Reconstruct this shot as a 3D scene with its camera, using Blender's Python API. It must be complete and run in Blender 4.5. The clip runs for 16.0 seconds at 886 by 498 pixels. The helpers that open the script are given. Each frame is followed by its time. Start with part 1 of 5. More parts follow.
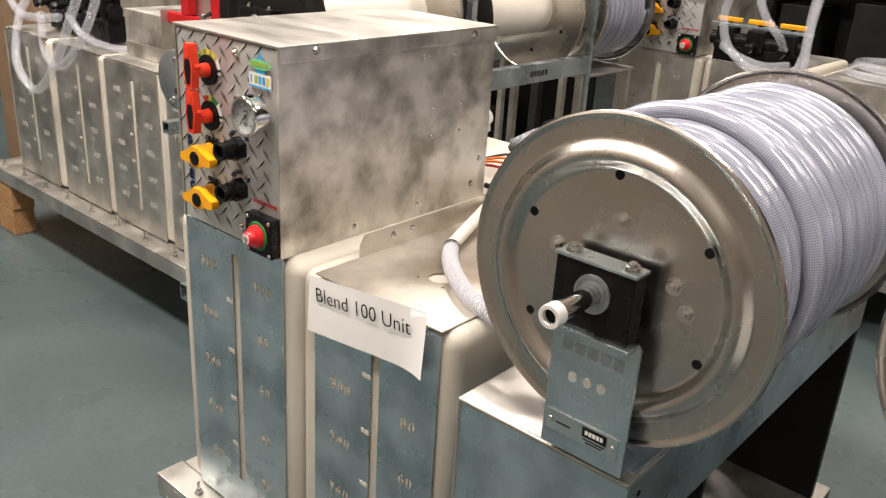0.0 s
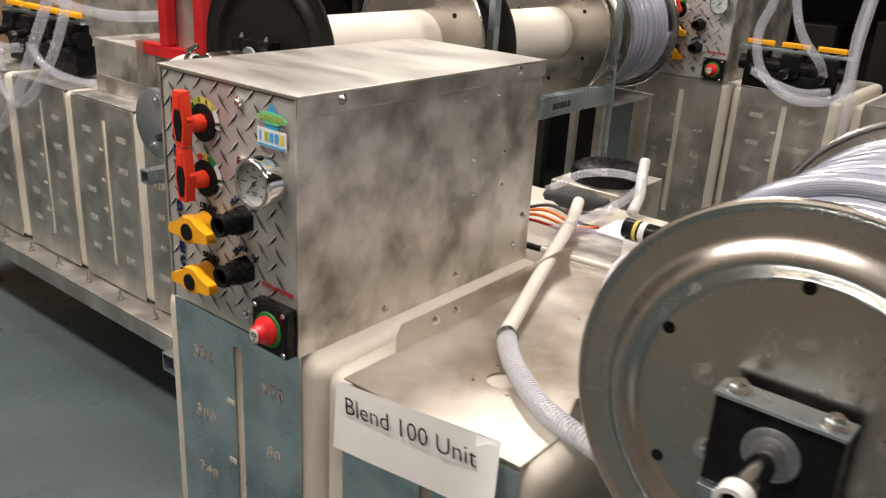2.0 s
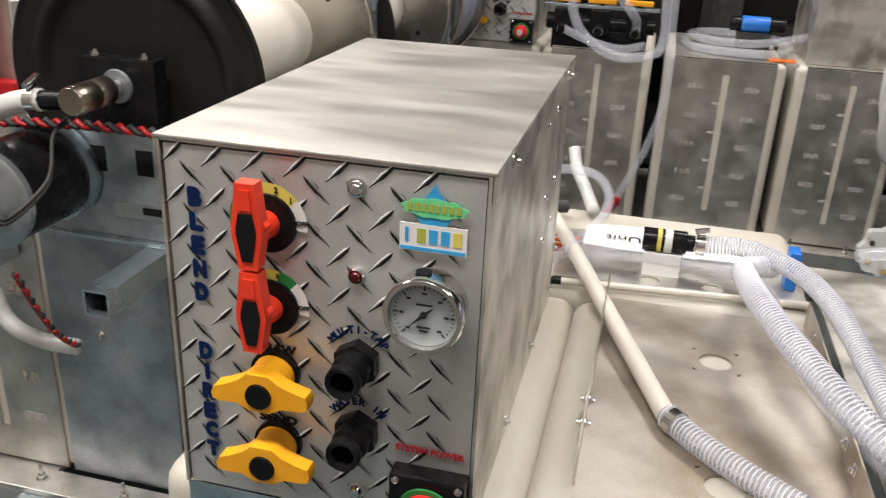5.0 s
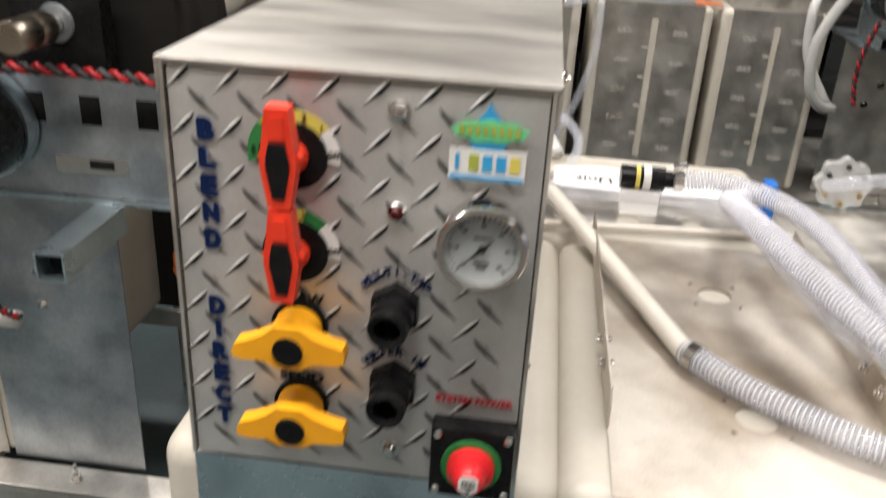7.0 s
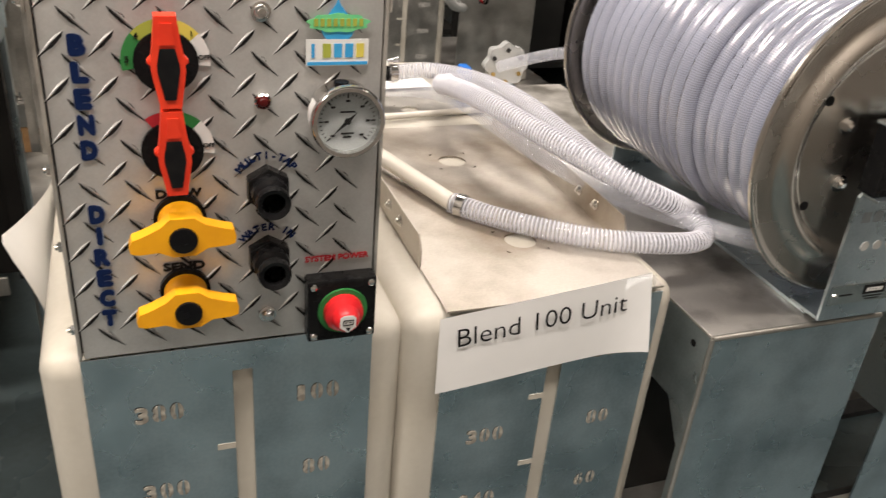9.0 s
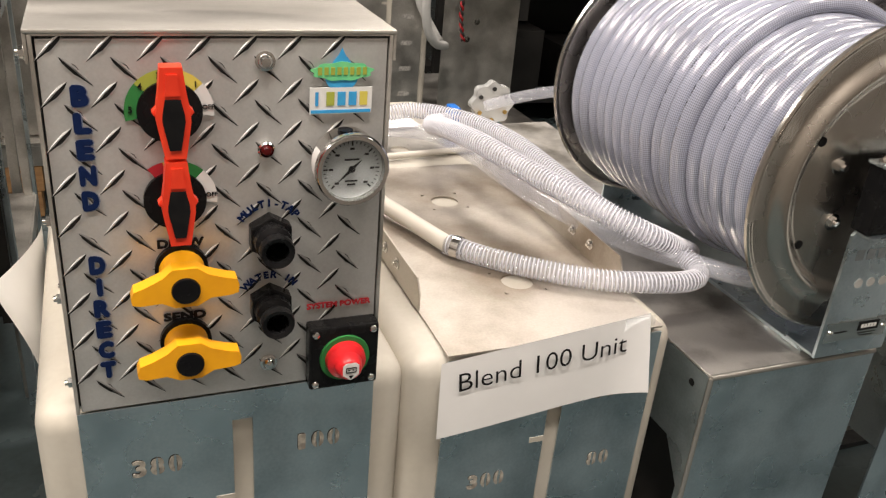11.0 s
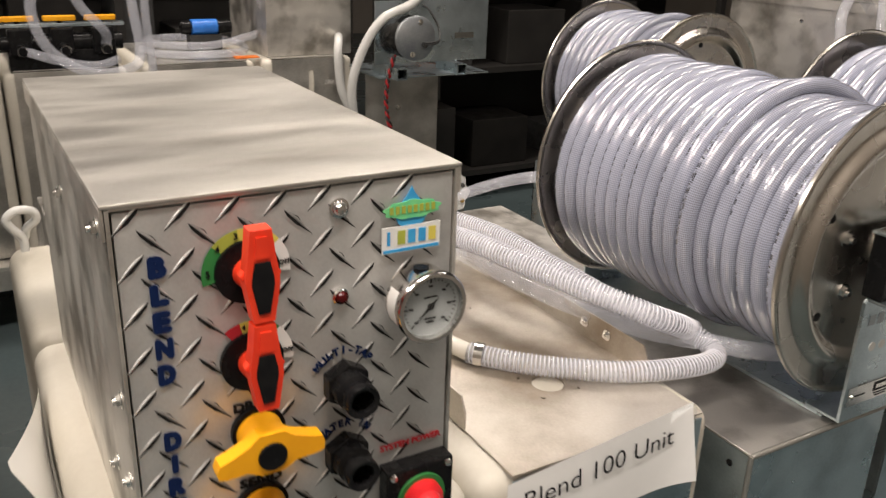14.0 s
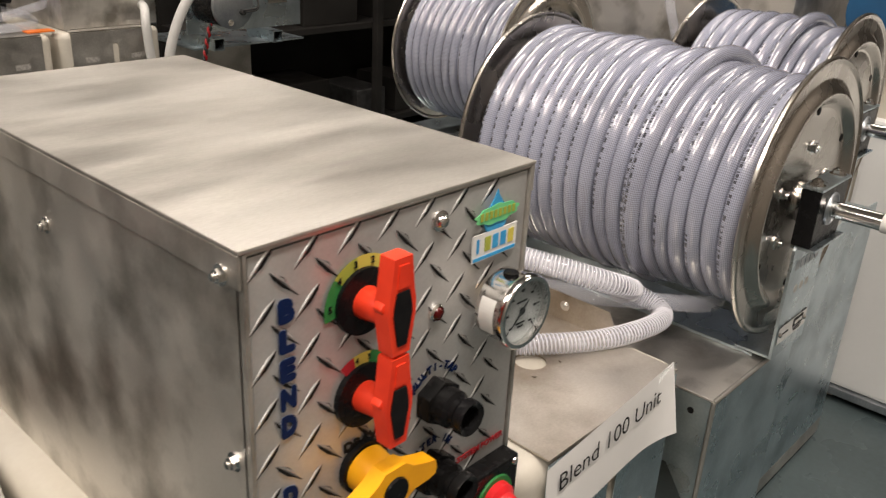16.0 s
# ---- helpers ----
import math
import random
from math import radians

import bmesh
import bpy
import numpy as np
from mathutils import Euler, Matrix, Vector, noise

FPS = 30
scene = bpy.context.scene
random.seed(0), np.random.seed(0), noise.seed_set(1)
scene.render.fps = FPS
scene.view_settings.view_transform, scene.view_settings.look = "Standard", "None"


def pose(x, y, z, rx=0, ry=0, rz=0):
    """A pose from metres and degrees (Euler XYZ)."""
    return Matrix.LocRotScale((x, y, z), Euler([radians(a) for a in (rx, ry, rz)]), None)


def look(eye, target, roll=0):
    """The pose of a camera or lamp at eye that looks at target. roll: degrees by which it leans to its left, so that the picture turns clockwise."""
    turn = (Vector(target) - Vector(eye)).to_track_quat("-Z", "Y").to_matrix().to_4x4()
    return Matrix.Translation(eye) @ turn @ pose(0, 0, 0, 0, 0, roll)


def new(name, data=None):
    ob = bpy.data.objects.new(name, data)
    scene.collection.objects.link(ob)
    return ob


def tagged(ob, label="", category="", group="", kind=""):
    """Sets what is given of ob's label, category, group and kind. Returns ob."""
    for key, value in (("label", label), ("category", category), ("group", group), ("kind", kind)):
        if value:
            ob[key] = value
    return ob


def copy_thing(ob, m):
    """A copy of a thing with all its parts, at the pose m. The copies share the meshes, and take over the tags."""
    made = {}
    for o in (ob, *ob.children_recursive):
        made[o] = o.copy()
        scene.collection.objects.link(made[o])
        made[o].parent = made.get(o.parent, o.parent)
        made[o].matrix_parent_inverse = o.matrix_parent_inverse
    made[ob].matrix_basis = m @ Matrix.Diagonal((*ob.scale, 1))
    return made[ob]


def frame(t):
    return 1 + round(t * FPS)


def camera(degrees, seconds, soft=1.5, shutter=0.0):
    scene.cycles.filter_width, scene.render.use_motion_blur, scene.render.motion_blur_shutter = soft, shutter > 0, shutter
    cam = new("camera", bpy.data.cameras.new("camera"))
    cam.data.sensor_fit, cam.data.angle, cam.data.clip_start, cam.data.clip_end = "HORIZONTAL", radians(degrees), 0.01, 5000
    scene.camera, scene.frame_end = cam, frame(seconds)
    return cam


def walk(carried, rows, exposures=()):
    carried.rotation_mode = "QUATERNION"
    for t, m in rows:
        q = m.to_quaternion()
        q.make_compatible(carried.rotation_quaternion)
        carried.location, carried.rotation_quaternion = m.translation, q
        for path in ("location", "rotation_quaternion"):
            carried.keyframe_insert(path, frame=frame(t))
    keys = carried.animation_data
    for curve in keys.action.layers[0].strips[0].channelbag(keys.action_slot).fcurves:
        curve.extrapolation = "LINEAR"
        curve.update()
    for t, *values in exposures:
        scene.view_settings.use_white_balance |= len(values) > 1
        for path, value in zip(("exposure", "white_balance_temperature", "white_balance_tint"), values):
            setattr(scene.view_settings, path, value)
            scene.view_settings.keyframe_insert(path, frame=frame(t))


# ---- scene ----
cam = camera(55.1, 16.0, 1.25, 0.5)
PATH = [
    (0, (1.422, -0.877, 1.408), (0.225, 0.535, 0.652), 3.6),
    (0.5, (1.406, -0.872, 1.412), (0.228, 0.57, 0.68), 3.3),
    (1, (1.341, -0.812, 1.407), (0.178, 0.649, 0.691), 3.2),
    (1.5, (1.253, -0.737, 1.409), (0.067, 0.71, 0.701), 3.5),
    (2, (1.123, -0.718, 1.392), (-0.037, 0.744, 0.673), 3.3),
    (2.5, (0.982, -0.724, 1.396), (-0.082, 0.804, 0.667), 2.2),
    (3, (0.851, -0.698, 1.389), (-0.177, 0.861, 0.671), 2.1),
    (3.5, (0.665, -0.617, 1.384), (-0.339, 0.954, 0.66), 2.4),
    (4, (0.568, -0.586, 1.368), (-0.299, 1.052, 0.614), 2.6),
    (4.5, (0.473, -0.617, 1.377), (-0.139, 1.121, 0.6), 2.4),
    (4.7, (0.446, -0.648, 1.384), (-0.077, 1.12, 0.609), 2.3),
    (6.8, (0.322, -0.63, 1.365), (0.103, 1.182, 0.548), 3.6),
    (7, (0.289, -0.619, 1.328), (0.107, 1.182, 0.477), 3.2),
    (7.5, (0.202, -0.627, 1.295), (0.247, 1.084, 0.26), 4.6),
    (8, (0.113, -0.703, 1.301), (0.564, 0.959, 0.285), 4.8),
    (8.5, (0.067, -0.771, 1.343), (0.673, 0.86, 0.359), 4.8),
    (9, (0.077, -0.766, 1.332), (0.727, 0.871, 0.384), 5.2),
    (9.2, (0.035, -0.755, 1.344), (0.766, 0.844, 0.39), 5.0),
    (11.3, (0.056, -0.748, 1.34), (0.761, 0.908, 0.467), 5.2),
    (11.5, (0.041, -0.749, 1.343), (0.758, 0.899, 0.467), 5.3),
    (12, (0.01, -0.766, 1.347), (0.746, 0.88, 0.481), 5.8),
    (12.5, (-0.008, -0.787, 1.36), (0.736, 0.867, 0.519), 5.7),
    (13, (-0.031, -0.776, 1.37), (0.745, 0.887, 0.572), 4.6),
    (13.5, (-0.064, -0.741, 1.389), (0.782, 0.911, 0.646), 3.4),
    (14, (-0.083, -0.64, 1.378), (0.863, 0.969, 0.66), 1.9),
    (14.5, (-0.116, -0.527, 1.383), (0.932, 0.996, 0.617), 0.8),
    (15, (-0.153, -0.486, 1.392), (1.039, 0.908, 0.595), 1.8),
    (15.5, (-0.22, -0.447, 1.398), (1.108, 0.819, 0.603), 2.8),
    (16, (-0.281, -0.428, 1.396), (1.085, 0.8, 0.606), 3.0),
]
walk(cam, [(t, look(eye, target, roll)) for t, eye, target, roll in PATH],
     ((0.0, 0.47, 6500, 10), (1.5, 0.18, 6500, 10), (2.5, 0.0, 6250, 9), (4.5, 0.0, 6050, 8), (7.0, 0.10, 6100, 8), (8.0, 0.12, 6400, 10), (9.0, 0.13, 6500, 10), (13.0, 0.06, 6500, 10), (14.5, -0.1, 6600, 10), (16.0, -0.18, 6600, 10)))

# ---- world and lights ----
world = bpy.data.worlds.new("hall")
scene.world = world
world.use_nodes = True
world.node_tree.nodes["Background"].inputs[0].default_value = (0.9, 0.95, 1.0, 1)
world.node_tree.nodes["Background"].inputs[1].default_value = 0.02


def ceiling_lamp(x, y, sx, sy, power, colour=(1.0, 0.90, 0.815), z=3.6):
    data = bpy.data.lights.new("ceiling_lamp", "AREA")
    data.shape, data.size, data.size_y, data.energy, data.color = "RECTANGLE", sx, sy, power, colour
    ob = new("ceiling_lamp", data)
    ob.matrix_world = pose(x, y, z)
    return ob


for lx, ly, p in ((-1.9, -0.75, 82), (0.1, -0.75, 92), (2.6, -0.75, 32), (-1.4, 2.6, 84), (-2.6, 0.6, 52), (1.3, 2.2, 66), (3.3, 0.9, 16)):
    ceiling_lamp(lx, ly, 1.25, 0.35, p)

# ---- materials ----


def material(name, colour=(0.5, 0.5, 0.5), rough=0.5, metal=0.0, tint=None, blotch=0.0, scale=8.0, grain=0.0, gscale=300.0,
             rvar=0.0, bump=0.0, bscale=60.0, stretch=(1, 1, 1), clear=0.0, coat=0.0, emit=0.0, alpha=1.0, lo=0.35, hi=0.65, spec=0.5):
    """A surface with cloudy variation, fine grain, uneven gloss and relief."""
    m = bpy.data.materials.new(name)
    m.use_nodes = True
    nt = m.node_tree
    b = nt.nodes["Principled BSDF"]
    b.inputs["Base Color"].default_value = (*colour, 1)
    b.inputs["Roughness"].default_value = rough
    b.inputs["Metallic"].default_value = metal
    b.inputs["Transmission Weight"].default_value = clear
    b.inputs["Coat Weight"].default_value = coat
    b.inputs["Alpha"].default_value = alpha
    b.inputs["IOR"].default_value = 1.42
    b.inputs["Specular IOR Level"].default_value = spec
    if emit:
        b.inputs["Emission Color"].default_value = (*colour, 1)
        b.inputs["Emission Strength"].default_value = emit
    co = nt.nodes.new("ShaderNodeTexCoord")
    mp = nt.nodes.new("ShaderNodeMapping")
    mp.inputs["Scale"].default_value = stretch
    nt.links.new(co.outputs["Object"], mp.inputs[0])

    def noise_node(sc, detail):
        n = nt.nodes.new("ShaderNodeTexNoise")
        n.inputs["Scale"].default_value, n.inputs["Detail"].default_value = sc, detail
        nt.links.new(mp.outputs[0], n.inputs["Vector"])
        return n

    last = None
    if blotch:
        n = noise_node(scale, 6)
        r = nt.nodes.new("ShaderNodeMapRange")
        r.inputs["From Min"].default_value, r.inputs["From Max"].default_value = lo, hi
        nt.links.new(n.outputs[0], r.inputs[0])
        mx = nt.nodes.new("ShaderNodeMix")
        mx.data_type = "RGBA"
        mx.inputs[6].default_value = (*colour, 1)
        mx.inputs[7].default_value = (*(tint or [c * (1 - blotch) for c in colour]), 1)
        nt.links.new(r.outputs[0], mx.inputs[0])
        last = mx.outputs[2]
    if grain:
        n = noise_node(gscale, 3)
        mx = nt.nodes.new("ShaderNodeMix")
        mx.data_type, mx.blend_type = "RGBA", "OVERLAY"
        mx.inputs[0].default_value = grain
        if last:
            nt.links.new(last, mx.inputs[6])
        else:
            mx.inputs[6].default_value = (*colour, 1)
        nt.links.new(n.outputs[0], mx.inputs[7])
        last = mx.outputs[2]
    if last:
        nt.links.new(last, b.inputs["Base Color"])
    if rvar:
        n = noise_node(scale * 1.7, 5)
        r = nt.nodes.new("ShaderNodeMapRange")
        r.inputs["From Min"].default_value, r.inputs["From Max"].default_value = 0.3, 0.7
        r.inputs["To Min"].default_value, r.inputs["To Max"].default_value = max(0.03, rough - rvar), min(1, rough + rvar)
        nt.links.new(n.outputs[0], r.inputs[0])
        nt.links.new(r.outputs[0], b.inputs["Roughness"])
    if bump:
        n = noise_node(bscale, 4)
        bp = nt.nodes.new("ShaderNodeBump")
        bp.inputs["Strength"].default_value, bp.inputs["Distance"].default_value = bump, 0.002
        nt.links.new(n.outputs[0], bp.inputs["Height"])
        nt.links.new(bp.outputs[0], b.inputs["Normal"])
    return m


def hose_material(name, base, clear, pitch, depth, print_band=True, rough=0.22, alpha=1.0):
    """Clear plastic hose: woven braid under a glossy skin, and a line of unreadable printing."""
    m = bpy.data.materials.new(name)
    m.use_nodes = True
    nt = m.node_tree
    b = nt.nodes["Principled BSDF"]
    b.inputs["Roughness"].default_value = rough
    b.inputs["Transmission Weight"].default_value = clear
    b.inputs["Alpha"].default_value = alpha
    b.inputs["Coat Weight"].default_value, b.inputs["Coat Roughness"].default_value = 1.0, 0.06
    b.inputs["Coat IOR"].default_value = 1.75
    b.inputs["IOR"].default_value = 1.45
    uv = nt.nodes.new("ShaderNodeUVMap")
    sep = nt.nodes.new("ShaderNodeSeparateXYZ")
    nt.links.new(uv.outputs[0], sep.inputs[0])

    def mth(op, a, c):
        n = nt.nodes.new("ShaderNodeMath")
        n.operation = op
        for k, v in enumerate((a, c)):
            if isinstance(v, (int, float)):
                n.inputs[k].default_value = v
            else:
                nt.links.new(v, n.inputs[k])
        return n.outputs[0]

    u, v = sep.outputs[0], sep.outputs[1]
    turn = 2 * math.pi
    su, sv = mth("MULTIPLY", u, turn / pitch), mth("MULTIPLY", v, turn * 15)
    braid = mth("MULTIPLY", mth("SINE", mth("ADD", su, sv), 0), mth("SINE", mth("SUBTRACT", su, sv), 0))
    n = nt.nodes.new("ShaderNodeTexNoise")
    n.inputs["Scale"].default_value = 7
    co = nt.nodes.new("ShaderNodeTexCoord")
    nt.links.new(co.outputs["Object"], n.inputs["Vector"])
    ramp = nt.nodes.new("ShaderNodeMix")
    ramp.data_type = "RGBA"
    ramp.inputs[6].default_value = (*[c * (1 - depth) for c in base], 1)
    ramp.inputs[7].default_value = (*base, 1)
    nt.links.new(mth("ADD", mth("MULTIPLY", braid, 0.5), n.outputs[0]), ramp.inputs[0])
    col = ramp.outputs[2]
    if print_band:
        n2 = nt.nodes.new("ShaderNodeTexNoise")
        n2.noise_dimensions = "1D"
        n2.inputs["Scale"].default_value, n2.inputs["Detail"].default_value = 140, 2
        nt.links.new(u, n2.inputs["W"])
        n3 = nt.nodes.new("ShaderNodeTexNoise")
        n3.noise_dimensions = "1D"
        n3.inputs["Scale"].default_value = 2.2
        nt.links.new(u, n3.inputs["W"])
        band = mth("LESS_THAN", mth("ABSOLUTE", mth("SUBTRACT", v, 0.08), 0), 0.042)
        mask = mth("MULTIPLY", mth("MULTIPLY", band, mth("GREATER_THAN", n2.outputs[0], 0.5)), mth("GREATER_THAN", n3.outputs[0], 0.46))
        ink = nt.nodes.new("ShaderNodeMix")
        ink.data_type = "RGBA"
        ink.inputs[7].default_value = (0.03, 0.03, 0.035, 1)
        nt.links.new(mth("MULTIPLY", mask, 0.85), ink.inputs[0])
        nt.links.new(col, ink.inputs[6])
        col = ink.outputs[2]
    nt.links.new(col, b.inputs["Base Color"])
    bp = nt.nodes.new("ShaderNodeBump")
    bp.inputs["Strength"].default_value, bp.inputs["Distance"].default_value = 0.2, 0.0006
    nt.links.new(braid, bp.inputs["Height"])
    nt.links.new(bp.outputs[0], b.inputs["Normal"])
    return m


ALU = material("sanded_aluminium", (0.72, 0.69, 0.64), 0.42, 0.88, (0.30, 0.28, 0.245), 0.5, 10.5, 0.14, 320, 0.10, 0.05, 420, lo=0.45, hi=0.68)
SMUDGED = material("smudged_aluminium", (0.60, 0.56, 0.50), 0.44, 0.85, (0.30, 0.25, 0.195), 0.5, 6.5, 0.14, 300, 0.10, 0.05, 400, lo=0.40, hi=0.66)
ALU_TOP = material("brushed_aluminium_top", (0.55, 0.53, 0.49), 0.43, 0.85, (0.33, 0.315, 0.285), 0.3, 4.2, 0.15, 180, 0.08, 0.05, 300, stretch=(1, 3.2, 1), lo=0.38, hi=0.70)
# base tinted blue to hold the teal floor's reflection in the sheets
SHEET = material("floor_tinted_aluminium_sheet", (0.61, 0.70, 0.745), 0.31, 0.95, (0.30, 0.365, 0.40), 0.4, 7, 0.2, 240, 0.10, 0.06, 300, lo=0.42, hi=0.72)
WORN = material("stained_aluminium_sheet", (0.64, 0.62, 0.58), 0.42, 0.9, (0.38, 0.365, 0.335), 0.5, 9, 0.2, 200, 0.12, 0.08, 260)
PLATE = material("tread_plate", (0.61, 0.61, 0.595), 0.44, 0.6, (0.51, 0.51, 0.50), 0.3, 18, 0.12, 400, 0.08)
# printed tread plate: light and shade of its lozenges put into three colours
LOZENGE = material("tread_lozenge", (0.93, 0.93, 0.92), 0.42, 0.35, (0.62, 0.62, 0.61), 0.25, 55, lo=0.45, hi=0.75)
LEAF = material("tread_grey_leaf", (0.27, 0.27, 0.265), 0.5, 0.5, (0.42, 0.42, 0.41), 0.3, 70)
SHADEPRINT = material("tread_printed_shade", (0.010, 0.010, 0.010), 0.6, 0.0, (0.022, 0.022, 0.022), 0.3, 120, spec=0.1)
CUT = material("cut_number", (0.56, 0.52, 0.45), 0.5, 0.2, (0.30, 0.27, 0.23), 0.4, 90, lo=0.42, hi=0.6)
WORNBAR = material("worn_number", (0.58, 0.56, 0.52), 0.5, 0.5, (0.40, 0.38, 0.36), 0.4, 120, lo=0.45, hi=0.6)
STEEL = material("stainless_steel", (0.57, 0.54, 0.495), 0.26, 1.0, (0.49, 0.46, 0.42), 0.2, 7, 0.06, 200, 0.06)
SWIVEL = material("dull_nickel", (0.42, 0.37, 0.30), 0.30, 1.0, (0.34, 0.30, 0.24), 0.2, 30, rvar=0.06)
CHROME = material("bright_steel", (0.75, 0.74, 0.72), 0.14, 1.0, None, 0.15, 60)
GALV = material("galvanised_plate", (0.46, 0.49, 0.51), 0.40, 0.85, (0.28, 0.305, 0.33), 0.4, 14, 0.2, 160, 0.1)
POLY = material("white_polyethylene", (0.56, 0.53, 0.465), 0.46, 0.0, (0.49, 0.455, 0.385), 0.1, 5, 0.06, 120, 0.1, 0.06, 90)
PVC = material("cream_pipe_plastic", (0.72, 0.68, 0.61), 0.3, 0.0, (0.66, 0.62, 0.55), 0.1, 6)
PAPER = material("white_paper", (0.84, 0.84, 0.83), 0.75, 0.0, (0.79, 0.79, 0.78), 0.06, 12, 0.0, 300, 0, 0.1, 30)
BLACK = material("black_plastic", (0.006, 0.006, 0.007), 0.26, 0.0, (0.010, 0.010, 0.010), 0.4, 40, rvar=0.05, spec=0.18)
# real black paint, and the colour of plates that stand for shade
BLACK_PAINT_SHADE = material("black_paint_and_shade", (0.010, 0.0095, 0.009), 0.42, 0.0, (0.015, 0.014, 0.013), 0.4, 9, rvar=0.08, spec=0.16)
RUBBER = material("dark_rubber", (0.02, 0.02, 0.02), 0.6, 0.0, (0.04, 0.04, 0.04), 0.4, 30)
RED = material("red_plastic", (0.85, 0.055, 0.02), 0.38, 0.0, (0.72, 0.04, 0.015), 0.1, 40, rvar=0.06)
KNOB = material("red_knob", (0.70, 0.02, 0.025), 0.3, 0.0, (0.58, 0.015, 0.02), 0.1, 40)
REDPAINT = material("red_paint", (0.45, 0.012, 0.016), 0.35, 0.0, (0.34, 0.01, 0.012), 0.2, 12, rvar=0.08)
YELLOW = material("yellow_plastic", (0.90, 0.42, 0.010), 0.36, 0.0, (0.82, 0.36, 0.01), 0.1, 40, rvar=0.06)
GREEN = material("green_print", (0.025, 0.17, 0.04), 0.5, 0.0, (0.03, 0.20, 0.05), 0.1, 50)
LIME = material("lime_print", (0.36, 0.40, 0.06), 0.5, 0.0, (0.32, 0.37, 0.06), 0.1, 50)
LEMON = material("yellow_print", (0.66, 0.56, 0.10), 0.5, 0.0, (0.60, 0.52, 0.10), 0.1, 50)
REDPRINT = material("red_print", (0.45, 0.02, 0.03), 0.5, 0.0, (0.4, 0.02, 0.03), 0.1, 50)
WHITEPRINT = material("white_print", (0.72, 0.72, 0.70), 0.5, 0.0, (0.68, 0.68, 0.66), 0.1, 50)
BLUEGREY = material("pale_blue_print", (0.20, 0.24, 0.34), 0.45, 0.2, (0.26, 0.30, 0.38), 0.2, 90)
NAVY = material("navy_print", (0.004, 0.013, 0.058), 0.6, 0.0, (0.006, 0.017, 0.07), 0.2, 90, spec=0.15)
INK = material("black_print", (0.008, 0.008, 0.009), 0.55, 0.0, (0.013, 0.013, 0.013), 0.2, 80, spec=0.12)
SKYBLUE = material("blue_print", (0.04, 0.30, 0.62), 0.4, 0.0, (0.05, 0.36, 0.66), 0.2, 80)
LOGOGREEN = material("bright_green_print", (0.10, 0.55, 0.28), 0.4, 0.0, (0.20, 0.62, 0.25), 0.2, 60)
GLASS = material("gauge_glass", (0.95, 0.97, 0.97), 0.03, clear=1.0)
ACRYLIC = material("milky_acrylic", (0.72, 0.73, 0.72), 0.12, 0.0, (0.62, 0.63, 0.62), 0.2, 20, alpha=0.45)
DIAL = material("gauge_dial", (0.30, 0.31, 0.308), 0.45, 0.0, (0.27, 0.28, 0.278), 0.1, 60)
LEDRED = material("dark_red_lens", (0.09, 0.004, 0.004), 0.14, 0.0, (0.05, 0.003, 0.003), 0.3, 120)
FLOOR = material("painted_concrete_floor", (0.082, 0.108, 0.113), 0.30, 0.0, (0.058, 0.079, 0.083), 0.35, 1.6, 0.2, 70, 0.10, 0.08, 18)
WALLM = material("hall_wall", (0.32, 0.28, 0.24), 0.7, 0.0, (0.26, 0.23, 0.20), 0.15, 1.5, 0.1, 60)
WALLS = material("pale_hall_wall", (0.28, 0.25, 0.218), 0.7, 0.0, (0.21, 0.187, 0.163), 0.3, 1.5, 0.1, 60)
CEIL = material("ceiling_panels", (0.45, 0.44, 0.42), 0.8, 0.0, (0.38, 0.37, 0.36), 0.15, 1.2)
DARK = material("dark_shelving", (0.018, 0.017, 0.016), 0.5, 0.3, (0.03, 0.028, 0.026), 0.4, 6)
WOOD = material("pine_block", (0.46, 0.27, 0.12), 0.65, 0.0, (0.34, 0.18, 0.08), 0.3, 14, 0.2, 90, 0, 0.2, 60, stretch=(1, 6, 6))
ORANGE = material("orange_plastic", (0.80, 0.20, 0.03), 0.45, 0.0, (0.7, 0.16, 0.02), 0.1, 20)
BLUE = material("blue_paint", (0.02, 0.09, 0.20), 0.4, 0.0, (0.015, 0.07, 0.16), 0.2, 12)
BLUECLIP = material("blue_plastic", (0.02, 0.16, 0.55), 0.35, 0.0, (0.02, 0.13, 0.48), 0.1, 50)
WHITEBOX = material("white_chest_plastic", (0.74, 0.75, 0.74), 0.45, 0.0, (0.68, 0.69, 0.68), 0.08, 3, 0.05, 80)
WIRE = material("red_wire", (0.35, 0.01, 0.015), 0.4, 0.0, (0.28, 0.01, 0.012), 0.1, 60)
OWIRE = material("orange_wire", (0.75, 0.18, 0.02), 0.4, 0.0, (0.68, 0.15, 0.02), 0.1, 60)
BRASS = material("brass", (0.60, 0.42, 0.16), 0.25, 1.0, (0.5, 0.34, 0.12), 0.2, 50)
HOSE = hose_material("braided_clear_hose", (0.48, 0.505, 0.625), 0.15, 0.0062, 0.60, True, 0.16)
CLEARHOSE = hose_material("clear_vinyl_hose", (0.70, 0.72, 0.80), 0.0, 0.0046, 0.12, True, 0.10, 0.26)
RIB = material("white_hose_rib", (0.84, 0.84, 0.89), 0.22, 0.0, (0.76, 0.76, 0.83), 0.05, 60, coat=0.7, alpha=0.80)
GREYHOSE = material("milky_white_hose", (0.66, 0.66, 0.64), 0.3, 0.0, (0.6, 0.6, 0.58), 0.1, 20, clear=0.15, coat=0.3)

# ---- building helpers ----


